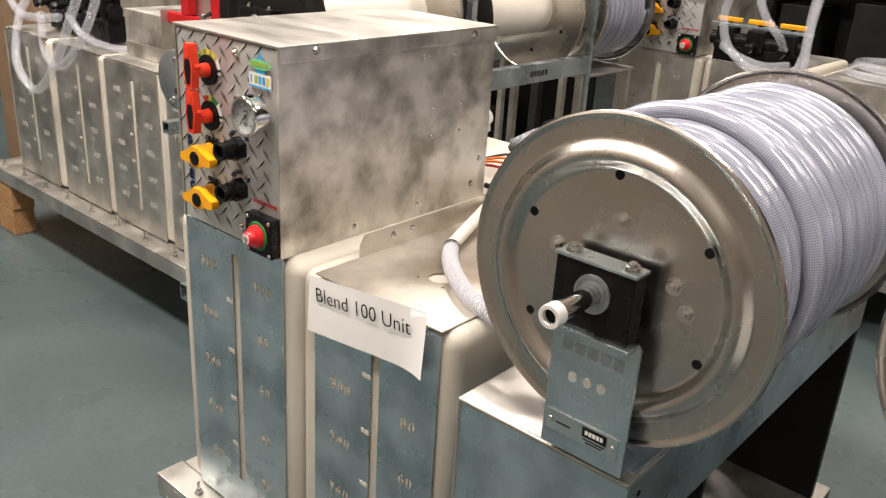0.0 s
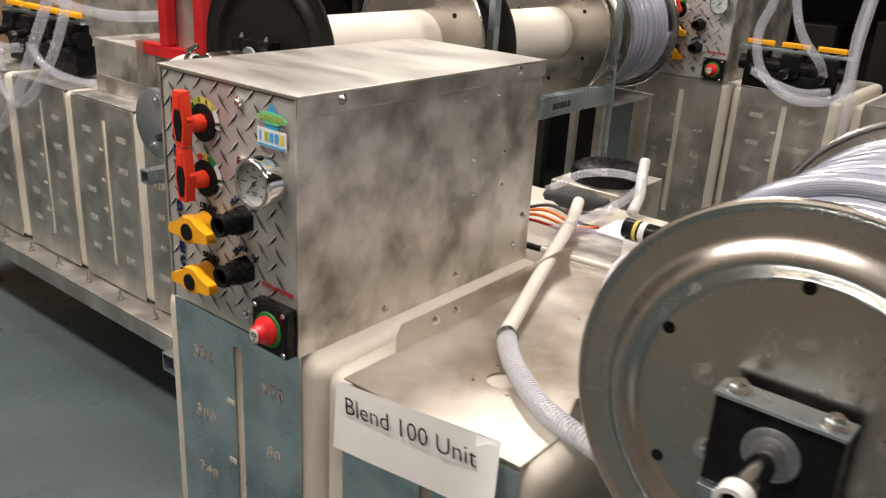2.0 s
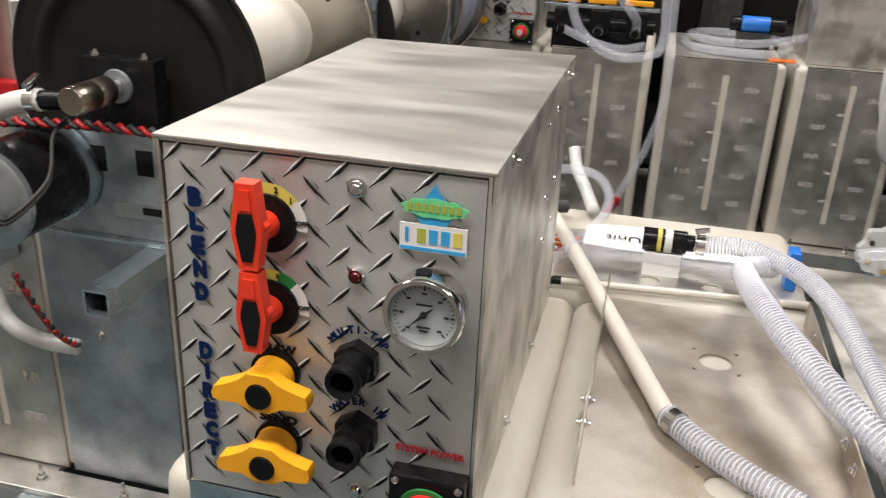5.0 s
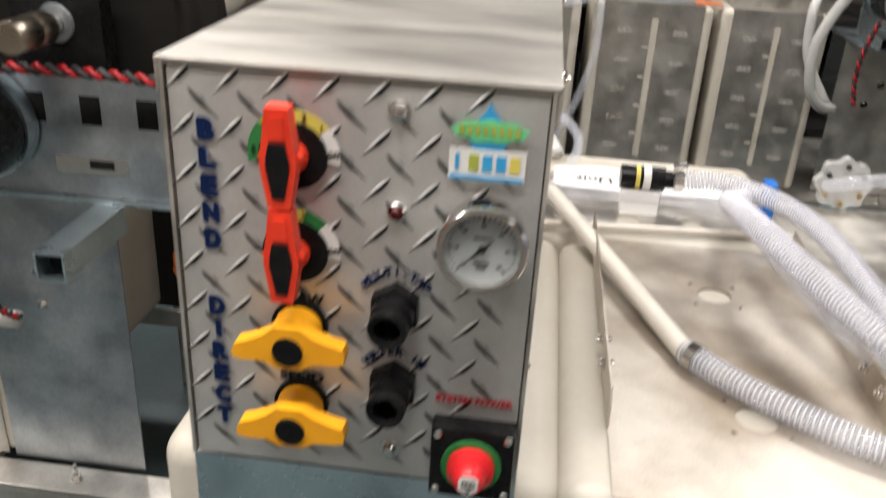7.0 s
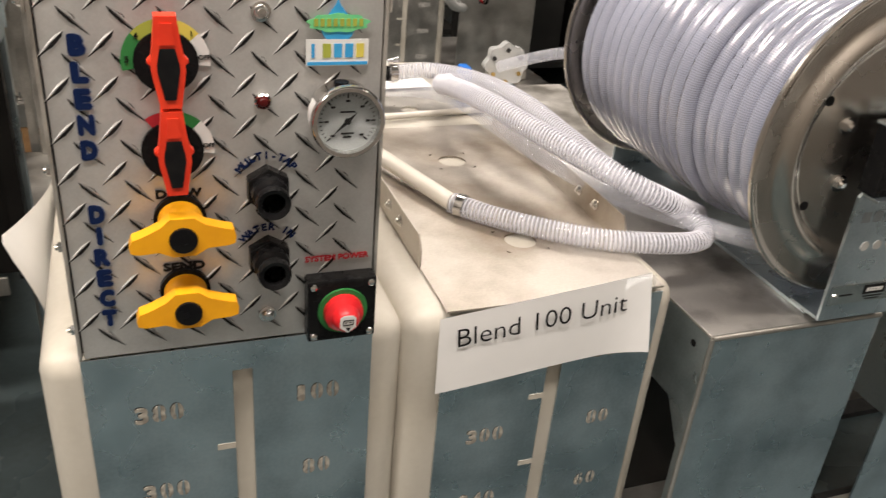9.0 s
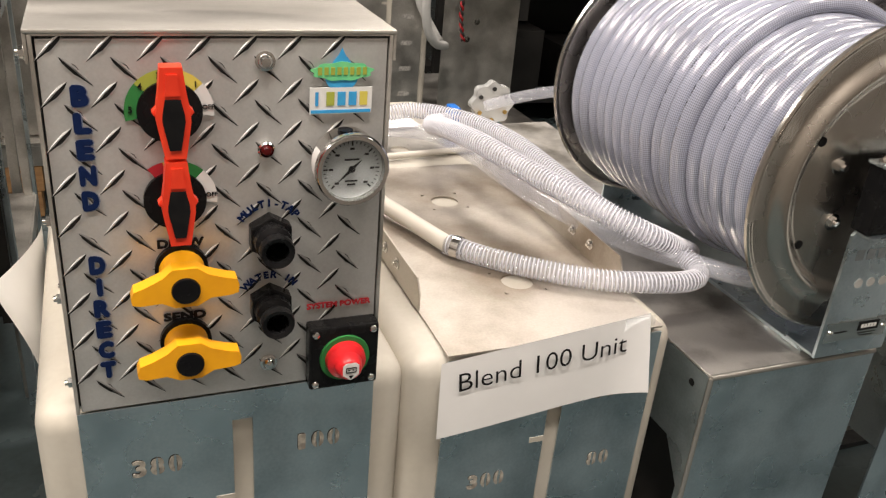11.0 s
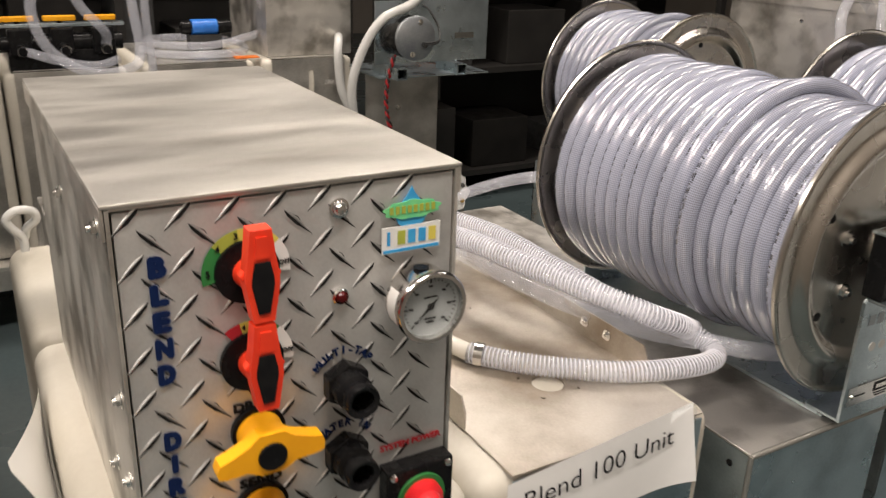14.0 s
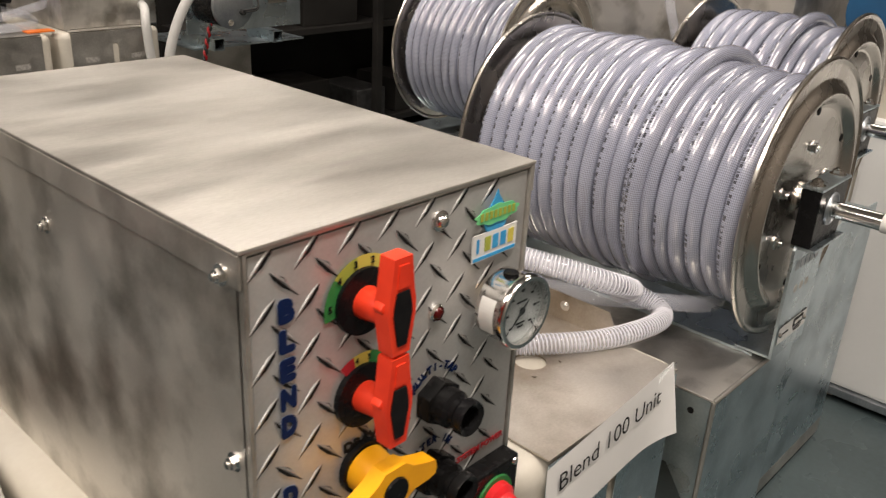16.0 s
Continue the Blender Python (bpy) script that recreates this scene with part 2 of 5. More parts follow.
def part(name, bm, mat, parent=None, label="", smooth=False, bevel=0.0):
    """Links a bmesh as one mesh object under a thing or a part."""
    if bevel:
        es = [e for e in bm.edges if len(e.link_faces) == 2 and e.calc_face_angle(0) > 0.6]
        bmesh.ops.bevel(bm, geom=es, offset=bevel, segments=2, profile=0.6, affect="EDGES", clamp_overlap=True)
    bmesh.ops.recalc_face_normals(bm, faces=bm.faces)
    me = bpy.data.meshes.new(name)
    bm.to_mesh(me)
    bm.free()
    if smooth:
        me.shade_smooth()
        me.set_sharp_from_angle(angle=radians(38))
    me.materials.append(mat)
    ob = new(name, me)
    if parent:
        ob.parent = parent
    if label:
        ob["label"] = label
    return ob


def thing(name, loc, label, category, group="", kind="", rz=0):
    ob = new(name)
    ob.empty_display_size = 0.05
    ob.matrix_basis = pose(*loc, 0, 0, rz)
    return tagged(ob, label, category, group, kind)


def box(bm, x0, x1, y0, y1, z0, z1):
    m = Matrix.Translation(((x0 + x1) / 2, (y0 + y1) / 2, (z0 + z1) / 2)) @ Matrix.Diagonal((x1 - x0, y1 - y0, z1 - z0, 1))
    bmesh.ops.create_cube(bm, size=1, matrix=m)
    return bm


def boxes(*dims):
    bm = bmesh.new()
    for d in dims:
        box(bm, *d)
    return bm


def rod(bm, p0, p1, r, seg=20, r2=None):
    p0, p1 = Vector(p0), Vector(p1)
    m = Matrix.Translation((p0 + p1) / 2) @ (p1 - p0).to_track_quat("Z", "Y").to_matrix().to_4x4()
    bmesh.ops.create_cone(bm, cap_ends=True, segments=seg, radius1=r, radius2=r if r2 is None else r2, depth=(p1 - p0).length, matrix=m)
    return bm


def rods(*items):
    bm = bmesh.new()
    for it in items:
        rod(bm, *it)
    return bm


def lathe(profile, seg=64, axis="Y", at=(0, 0, 0), bm=None):
    """Turns (radius, offset) pairs about an axis through at."""
    bm = bm or bmesh.new()
    at = Vector(at)
    rings = []
    for r, d in profile:
        ring = []
        for k in range(seg):
            a = 2 * math.pi * k / seg
            c, s = r * math.cos(a), r * math.sin(a)
            v = Vector((c, d, s)) if axis == "Y" else Vector((c, s, d)) if axis == "Z" else Vector((d, c, s))
            ring.append(bm.verts.new(at + v))
        rings.append(ring)
    for a, b in zip(rings, rings[1:]):
        for k in range(seg):
            bm.faces.new((a[k], a[(k + 1) % seg], b[(k + 1) % seg], b[k]))
    return bm


def prism(outline, y0, y1, bm=None):
    """A closed outline of (x, z) given depth from y0 to y1."""
    bm = bm or bmesh.new()
    a = [bm.verts.new((x, y0, z)) for x, z in outline]
    b = [bm.verts.new((x, y1, z)) for x, z in outline]
    n = len(a)
    bm.faces.new(a)
    bm.faces.new(b[::-1])
    for k in range(n):
        bm.faces.new((a[k], b[k], b[(k + 1) % n], a[(k + 1) % n]))
    return bm


def smooth_path(pts, per=8):
    """Catmull-Rom points through pts."""
    p = [Vector(q) for q in pts]
    p = [2 * p[0] - p[1]] + p + [2 * p[-1] - p[-2]]
    out = []
    for k in range(1, len(p) - 2):
        a, b, c, d = p[k - 1:k + 3]
        for j in range(per):
            t = j / per
            out.append(0.5 * (2 * b + (c - a) * t + (2 * a - 5 * b + 4 * c - d) * t * t + (3 * b - a - 3 * c + d) * t ** 3))
    out.append(p[-2])
    return out


def frames_along(pts):
    """Tangent, side and up at each point, turned as little as possible."""
    n = len(pts)
    tans = [(pts[min(k + 1, n - 1)] - pts[max(k - 1, 0)]).normalized() for k in range(n)]
    side = tans[0].orthogonal().normalized()
    rows = []
    for t in tans:
        side = (side - t * side.dot(t)).normalized()
        rows.append((t, side, t.cross(side)))
    return rows


def tube(name, pts, r, mat, parent=None, label="", sides=12, up=None, cap=True):
    """A swept tube with length and angle as its texture place. up: a function of a point that gives the side direction."""
    pts = [Vector(p) for p in pts]
    rows = frames_along(pts)
    verts, faces, lens, total = [], [], [], 0.0
    for k, (p, (t, s, u)) in enumerate(zip(pts, rows)):
        if up:
            s = up(p)
            s = (s - t * s.dot(t)).normalized()
            u = t.cross(s)
        if k:
            total += (p - pts[k - 1]).length
        lens.append(total)
        rr = r(total) if callable(r) else r
        for j in range(sides):
            a = 2 * math.pi * j / sides
            verts.append(p + rr * (math.cos(a) * s + math.sin(a) * u))
    uvs = []
    for k in range(len(pts) - 1):
        for j in range(sides):
            j2 = (j + 1) % sides
            faces.append((k * sides + j, k * sides + j2, (k + 1) * sides + j2, (k + 1) * sides + j))
            v0, v1 = j / sides, (j + 1) / sides
            uvs += [(lens[k], v0), (lens[k], v1), (lens[k + 1], v1), (lens[k + 1], v0)]
    if cap:
        faces.append(tuple(range(sides))[::-1])
        faces.append(tuple(range((len(pts) - 1) * sides, len(pts) * sides)))
        uvs += [(0, 0)] * (2 * sides)
    me = bpy.data.meshes.new(name)
    me.from_pydata([tuple(v) for v in verts], [], faces)
    layer = me.uv_layers.new(name="UVMap")
    for k, q in enumerate(uvs):
        layer.data[k].uv = q
    me.shade_smooth()
    me.materials.append(mat)
    ob = new(name, me)
    if parent:
        ob.parent = parent
    if label:
        ob["label"] = label
    return ob


def ribbed(name, pts, r, label, category="hose", pitch=0.0058):
    """A clear suction hose with a white spiral rib."""
    root = thing(name, pts[0], label, category, "hoses on the tank")
    o = Vector(pts[0])
    path = smooth_path([Vector(p) - o for p in pts], 14)
    tube("tube_wall", path, r * 0.93, CLEARHOSE, root, sides=14)
    rows = frames_along(path)
    length = [0.0]
    for a, b in zip(path, path[1:]):
        length.append(length[-1] + (b - a).length)
    n = int(length[-1] / pitch * 11)
    coil, k = [], 0
    for j in range(n):
        d = length[-1] * j / n
        while k < len(length) - 2 and length[k + 1] < d:
            k += 1
        f = (d - length[k]) / max(1e-9, length[k + 1] - length[k])
        p = path[k].lerp(path[k + 1], f)
        t, s, u = rows[k]
        a = 2 * math.pi * d / pitch
        coil.append(p + r * (math.cos(a) * s + math.sin(a) * u))
    tube("spiral_rib", coil, 0.0011, RIB, root, "white spiral rib", sides=5)
    return root


def hose(name, pts, r, mat, label, group="loose hoses", per=10, category="hose"):
    o = Vector(pts[0])
    ob = tube(name, [p for p in smooth_path([Vector(p) - o for p in pts], per)], r, mat, None, sides=14)
    ob.matrix_basis = pose(*o)
    return tagged(ob, label, category, group)


def lettering(name, text, height, mat, parent, at, flat=(90, 0, 0), bold=0.0, depth=0.0003, label="", align="CENTER", spacing=1.0, width=0.0, fat=0.0):
    """Words in the built-in font as a thin mesh."""
    cu = bpy.data.curves.new("lettering", "FONT")
    cu.body, cu.size, cu.extrude, cu.offset = text, height * 1.42, depth, bold
    cu.align_x, cu.align_y, cu.space_character = align, "CENTER", spacing
    cu.resolution_u = 3
    tmp = bpy.data.objects.new("lettering", cu)
    scene.collection.objects.link(tmp)
    me = bpy.data.meshes.new_from_object(tmp.evaluated_get(bpy.context.evaluated_depsgraph_get()))
    bpy.data.objects.remove(tmp)
    bpy.data.curves.remove(cu)
    me.name = name
    me.materials.clear()
    me.materials.append(mat)
    ob = new(name, me)
    if fat:
        # heavy face: the letter laid over itself, shifted by less than a stroke
        bm = bmesh.new()
        for k, (dx, dy) in enumerate(((0, 0), (1, 0), (-1, 0), (0, 1), (0, -1), (0.7, 0.7), (-0.7, 0.7), (0.7, -0.7), (-0.7, -0.7))):
            n = len(bm.verts)
            bm.from_mesh(me)
            bm.verts.ensure_lookup_table()
            for v in bm.verts[n:]:
                v.co += Vector((dx * fat, dy * fat, 0.00002 * k))
        bm.to_mesh(me)
        bm.free()
    if width:
        xs = [v.co.x for v in me.vertices]
        mid, span = (min(xs) + max(xs)) / 2, max(xs) - min(xs)
        for v in me.vertices:
            v.co.x = (v.co.x - mid) * width / span
    ob.matrix_basis = pose(*at, *flat)
    if parent:
        ob.parent = parent
    if label:
        ob["label"] = label
    return ob


def arc_strip(r0, r1, a0, a1, y, at, n=10):
    """A flat piece of ring on the panel, angles in degrees from +x."""
    bm = bmesh.new()
    rows = []
    for k in range(n + 1):
        a = radians(a0 + (a1 - a0) * k / n)
        rows.append([bm.verts.new((at[0] + r * math.cos(a), y, at[1] + r * math.sin(a))) for r in (r0, r1)])
    for p, q in zip(rows, rows[1:]):
        bm.faces.new((p[0], p[1], q[1], q[0]))
    return bm


def hexbolt(bm, at, axis, r=0.006, h=0.004, washer=True):
    at, axis = Vector(at), Vector(axis)
    if washer:
        rod(bm, at, at + axis * 0.0012, r * 1.45, 20)
    rod(bm, at + axis * 0.001, at + axis * (0.001 + h), r, 6)
    rod(bm, at + axis * h, at + axis * (h + 0.004), r * 0.55, 12)
    return bm


def rivet(bm, at, axis, r=0.0042):
    at, axis = Vector(at), Vector(axis)
    rod(bm, at, at + axis * 0.0015, r, 14, r * 0.85)
    rod(bm, at + axis * 0.0015, at + axis * 0.0028, r * 0.85, 14, r * 0.35)
    return bm

# ---- the hall ----
FZ = 0.09  # height of the floor
part_floor = part("floor", boxes((-9, 9, -7, 9, -0.05, FZ)), FLOOR)
tagged(part_floor, "grey-green painted concrete floor with scuffs", "floor", kind="structure")
tagged(part("ceiling", boxes((-9, 9, -7, 9, 4.0, 4.15)), CEIL), "plain dim ceiling of the workshop", "ceiling", kind="structure")
tagged(part("wall_north", boxes((-9, 9, 9.0, 9.2, 0, 4)), WALLM), "plain brownish workshop wall", "wall", kind="structure")
# unseen wall, added close in front so the reel discs reflect a pale surface
tagged(part("wall_south", boxes((-9, 9, -1.75, -1.55, 0, 4)), WALLS), "unseen plain pale wall set close for its reflection", "wall", kind="structure")
tagged(part("wall_west", boxes((-9.2, -9, -7, 9, 0, 4)), WALLM), "plain brownish workshop wall", "wall", kind="structure")
tagged(part("wall_east", boxes((9, 9.2, -7, 9, 0, 4)), WALLM), "plain brownish workshop wall", "wall", kind="structure")

# ---- control box ----
W, D, H = 0.305, 0.568, 0.373


def tread(light, dark, cx, cz, slant, y=-0.0014):
    """One lozenge of the printed tread plate: a low leaf, its drawn shade as a dark strip."""
    s = 1 if slant > 0 else -1
    L = 0.0112 if s > 0 else 0.0120
    h = 0.0007
    low = [(-1.0, -1.0), (-0.20, -0.30), (0.05, -0.06), (0.72, 0.66), (1.0, 1.0)]
    upp = [(0.44, 0.70), (0.00, 0.26), (-0.30, -0.08), (-0.72, -0.62)] if s > 0 else [(0.60, 0.80), (0.22, 0.56), (-0.02, 0.40), (-0.16, 0.14)]
    pts = [(cx + s * a * L, cz + b * L) for a, b in low + upp]
    lo = [light.verts.new((x, y, z)) for x, z in pts]
    mid = light.verts.new((cx - s * 0.0006, y - h, cz + 0.0010))
    for k in range(len(lo)):
        light.faces.new((lo[k], lo[(k + 1) % len(lo)], mid))
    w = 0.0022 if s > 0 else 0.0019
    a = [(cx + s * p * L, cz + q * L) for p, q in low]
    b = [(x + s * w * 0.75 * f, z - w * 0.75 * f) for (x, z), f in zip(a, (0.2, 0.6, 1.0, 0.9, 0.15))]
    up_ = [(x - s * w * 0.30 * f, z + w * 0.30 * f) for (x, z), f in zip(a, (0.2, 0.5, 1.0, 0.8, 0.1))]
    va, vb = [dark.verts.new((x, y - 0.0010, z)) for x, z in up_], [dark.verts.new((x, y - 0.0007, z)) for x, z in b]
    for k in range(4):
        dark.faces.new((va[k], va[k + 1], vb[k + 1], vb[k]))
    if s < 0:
        # printed shade on the short upper edge of the leaf
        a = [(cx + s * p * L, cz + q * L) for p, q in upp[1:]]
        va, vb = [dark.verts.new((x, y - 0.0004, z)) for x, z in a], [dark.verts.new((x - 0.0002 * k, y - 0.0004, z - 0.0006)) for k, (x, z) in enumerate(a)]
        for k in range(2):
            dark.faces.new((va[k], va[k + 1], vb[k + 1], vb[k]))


def red_handle(panel, cz, zlo, zhi):
    """Lever of a ball valve: hub, tapered six-sided bar and black inlay."""
    x, n = 0.105, zhi - zlo
    out = [(x + sx * w, zlo + f * n) for sx, rows in ((1, ((0.0086, 0.0), (0.0138, 0.40), (0.0138, 0.52), (0.0112, 0.72), (0.0088, 1.0))), (-1, ((0.0088, 1.0), (0.0112, 0.72), (0.0138, 0.52), (0.0138, 0.40), (0.0086, 0.0)))) for w, f in rows]
    ob = part("lever", prism(out, -0.045, -0.030), RED, panel, "bright orange-red lever of a valve", bevel=0.0024, smooth=True)
    inl = [(x + sx * w, zlo + f * n) for sx, rows in ((1, ((0.0046, 0.10), (0.0092, 0.42), (0.0088, 0.50), (0.0062, 0.66))), (-1, ((0.0062, 0.66), (0.0088, 0.50), (0.0092, 0.42), (0.0046, 0.10)))) for w, f in rows]
    part("inlay", prism(inl, -0.0462, -0.0445), INK, ob, "black inlay")
    part("grip_face", prism([(x - 0.0060, zlo + 0.70 * n), (x + 0.0060, zlo + 0.70 * n), (x + 0.0045, zlo + 0.93 * n), (x - 0.0045, zlo + 0.93 * n)], -0.0462, -0.0448), RED, ob, bevel=0.0006)
    zw = zlo + 0.50 * n
    prong = prism([(x - 0.0168, zw - 0.001), (x - 0.012, zw - 0.006), (x + 0.012, zw - 0.006), (x + 0.0168, zw - 0.001), (x + 0.0168, zw + 0.001), (x + 0.012, zw + 0.006), (x - 0.012, zw + 0.006), (x - 0.0168, zw + 0.001)], -0.040, -0.031)
    rod(prong, (x, -0.031, cz), (x, -0.006, cz), 0.0105, 20, 0.0135)
    part("hub", prong, RED, ob, smooth=True, bevel=0.001)
    return ob


def wing_handle(panel, x, z):
    """Yellow winged handle with a black cap."""
    out = [(-0.048, -0.004), (-0.047, -0.010), (-0.040, -0.012), (-0.022, -0.011), (-0.010, -0.017), (0.010, -0.017), (0.022, -0.010), (0.040, -0.009), (0.047, -0.007),
           (0.048, 0.001), (0.046, 0.007), (0.034, 0.010), (0.020, 0.015), (0.011, 0.022), (-0.011, 0.022), (-0.020, 0.014), (-0.034, 0.007), (-0.045, 0.003)]
    ob = part("wing_handle", prism([(x + a, z + b) for a, b in out], -0.042, -0.026), YELLOW, panel, "yellow winged valve handle", smooth=True, bevel=0.003)
    part("collar", rods(((x, -0.028, z + 0.002), (x, -0.006, z + 0.004), 0.019, 24, 0.021)), YELLOW, ob, smooth=True, bevel=0.001)
    part("cap", rods(((x, -0.0415, z), (x, -0.0445, z), 0.0132, 28, 0.0125)), BLACK, ob, "round black cap", smooth=True)
    part("stem_plate", rods(((x, 0, z + 0.004), (x, -0.007, z + 0.004), 0.0245, 28)), BLACK, ob, "black stem plate", smooth=True)
    return ob


def camlock(panel, x, z):
    """Black plastic male coupling: hexagon, groove and open mouth."""
    bm = rods(((x, 0, z), (x, -0.016, z), 0.0225, 6))
    ob = part("coupling", bm, BLACK, panel, "black plastic hose coupling", bevel=0.0015)
    prof = [(0.0110, -0.012), (0.0110, -0.046), (0.0155, -0.048), (0.0165, -0.045), (0.0165, -0.039), (0.0138, -0.036), (0.0136, -0.031), (0.0175, -0.028), (0.0180, -0.015), (0.0180, -0.014)]
    part("spout", lathe(prof, 32, at=(x, 0, z)), BLACK, ob, smooth=True)
    return ob


def control_box(loc):
    root = thing("control_box", loc, "sanded aluminium control box with a tread plate front panel", "control box", "control boxes")
    # folded body: open-fronted shell with thickness
    t = 0.003
    for nm, d in (("side_wall", (0, t, 0.002, D, 0, H - t)), ("side_wall", (W - t, W, 0.002, D, 0, H - t)), ("rear_wall", (t, W - t, D - t, D, 0, H - t)), ("bottom_sheet", (t, W - t, 0.006, D - t, 0, t))):
        part(nm, boxes(d), ALU, root, "sanded aluminium wall", bevel=0.0008)
    lid = part("lid", boxes((-0.0035, W + 0.0035, -0.004, D + 0.004, H - 0.001, H + 0.0025)), ALU_TOP, root, "brushed aluminium lid with folded lips", bevel=0.0011)
    for d in ((W + 0.0005, W + 0.0035, -0.003, D + 0.003, H - 0.026, H - 0.0012), (-0.0035, -0.0005, -0.003, D + 0.003, H - 0.026, H - 0.0012), (0.001, W - 0.001, D + 0.0008, D + 0.004, H - 0.026, H - 0.0012)):
        part("lid_lip", boxes(d), ALU, lid, bevel=0.0008)
    for p in ((W + 0.0035, 0.074, H - 0.009), (W + 0.0035, 0.492, H - 0.010)):
        part("lid_screw", hexbolt(bmesh.new(), p, (1, 0, 0), 0.0055, 0.003), CHROME, root, smooth=True)
    for y, z in ((0.543, 0.093), (0.351, 0.028), (0.175, 0.021), (0.518, 0.039)):
        part("side_screw", hexbolt(bmesh.new(), (W, y, z), (1, 0, 0), 0.0052, 0.003), CHROME, root, smooth=True)
    for y, z in ((0.347, 0.329), (0.439, 0.329), (0.383, 0.225), (0.467, 0.225), (0.384, 0.166), (0.467, 0.166)):
        part("rivet", rivet(bmesh.new(), (W, y, z), (1, 0, 0)), CHROME, root, smooth=True)
    for y, z in ((0.016, 0.353), (0.09, 0.095), (0.018, 0.20), (0.018, 0.12), (0.018, 0.025), (0.3, 0.30)):
        part("side_screw", hexbolt(bmesh.new(), (-0.0035 if z > 0.34 else 0, y, z), (-1, 0, 0), 0.0055, 0.004), CHROME, root, smooth=True)
    # front panel
    panel = part("front_panel", boxes((0.0052, W - 0.0045, -0.001, 0.005, 0.001, H - 0.0055)), PLATE, root, "tread plate front panel with printed words", bevel=0.0006)
    edge = boxes((0.0, 0.0032, -0.0035, 0.005, 0, H - 0.0015), (W - 0.0032, W, -0.0035, 0.005, 0, H - 0.0015), (0.0033, W - 0.0033, -0.003, 0.004, H - 0.0029, H - 0.0012))
    part("panel_edge", edge, ALU, panel)
    # black sheet puts the shade of the interior into the gap round the panel
    part("panel_gap_shade", boxes((0.0033, W - 0.0033, 0.0052, 0.0080, 0.004, H - 0.003)), RUBBER, panel, "black sheet for the dark interior behind the panel gap")
    # pale, grey and dark pieces carry the drawn light and shade of the print
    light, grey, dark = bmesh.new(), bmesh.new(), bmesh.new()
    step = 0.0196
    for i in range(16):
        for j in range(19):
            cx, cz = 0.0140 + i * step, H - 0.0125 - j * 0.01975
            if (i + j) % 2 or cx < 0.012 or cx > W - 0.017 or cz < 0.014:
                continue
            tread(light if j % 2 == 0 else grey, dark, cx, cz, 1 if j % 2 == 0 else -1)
    pat = tagged(part("tread_pattern", light, LOZENGE, panel, "pale lozenges of the printed tread plate"), kind="stuff")
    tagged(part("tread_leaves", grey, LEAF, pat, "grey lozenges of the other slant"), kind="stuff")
    tagged(part("tread_shading", dark, SHADEPRINT, pat, "dark printed shading along the lozenge edges"), kind="stuff")
    Y = -0.0028
    for text, cx, z0, dz in (("BLEND", 0.0340, 0.3195, 0.0237), ("DIRECT", 0.0335, 0.1610, 0.0228)):
        for k, ch in enumerate(text):
            wd = 0.0052 if ch == "I" else 0.0142
            lettering("letter_outline", ch, 0.0158, BLUEGREY, panel, (cx + 0.0004, Y + 0.00045, z0 - dz * k - 0.0004), fat=0.0024, depth=0.00008, width=wd + 0.0012)
            lettering("letter", ch, 0.0158, NAVY, panel, (cx, Y, z0 - dz * k), fat=0.0019, depth=0.0002, width=wd)
    c1, c2 = (0.105, 0.305), (0.105, 0.222)
    for c, spans in ((c1, ((192, 138, GREEN), (138, 100, LIME), (100, 40, LEMON), (40, -8, WHITEPRINT))), (c2, ((126, 104, REDPRINT), (104, 76, LEMON), (76, 46, GREEN), (46, -8, WHITEPRINT)))):
        sc = None
        for a0, a1, mat in spans:
            sc = part("dial_scale", arc_strip(0.020, 0.0375, a0, a1, Y, c), mat, panel)
        part("dial_disc", rods(((c[0], -0.001, c[1]), (c[0], -0.0062, c[1]), 0.0275, 40)), BLACK, panel, "black valve disc", smooth=True)
        lettering("letter", "OFF", 0.0042, INK, panel, (c[0] + 0.0325, Y - 0.0006, c[1] + 0.003), bold=0.0001)
    for k, (ch, a) in enumerate((("5", 176), ("4", 136), ("3", 104), ("2", 74), ("1", 46))):
        lettering("letter", ch, 0.0055, INK, panel, (c1[0] + 0.0325 * math.cos(radians(a)), Y - 0.0006, c1[1] + 0.0325 * math.sin(radians(a))), bold=0.0001)
    for ch, a in (("4", 100), ("3", 78)):
        lettering("letter", ch, 0.0045, INK, panel, (c2[0] + 0.0325 * math.cos(radians(a)), Y - 0.0006, c2[1] + 0.0325 * math.sin(radians(a))), bold=0.0001)
    red_handle(panel, c1[1], 0.2765, 0.3545)
    red_handle(panel, c2[1], 0.1955, 0.2735)
    for z in (0.148, 0.068):
        wing_handle(panel, 0.107, z)
    lettering("letter", "DRAW", 0.0082, INK, panel, (0.1075, Y, 0.1775), fat=0.0006, width=0.042)
    lettering("letter", "SEND", 0.0082, INK, panel, (0.1075, Y, 0.0985), fat=0.0006, width=0.040)
    for text, cz in (("MULTI-TAP", 0.180), ("WATER IN", 0.103)):
        camlock(panel, 0.190, cz)
        n = len(text)
        for k, ch in enumerate(text):
            a = 90 + (n - 1) * 6.6 - 13.2 * k
            if ch != " ":
                lettering("letter", ch, 0.0074, NAVY, panel, (0.190 + 0.0315 * math.cos(radians(a)), Y, cz + 0.0315 * math.sin(radians(a))), flat=(90, 90 - a, 0), fat=0.00045)
    lettering("letter", "SYSTEM POWER", 0.0062, REDPRINT, panel, (0.2615, Y, 0.0925), fat=0.0004, width=0.068)
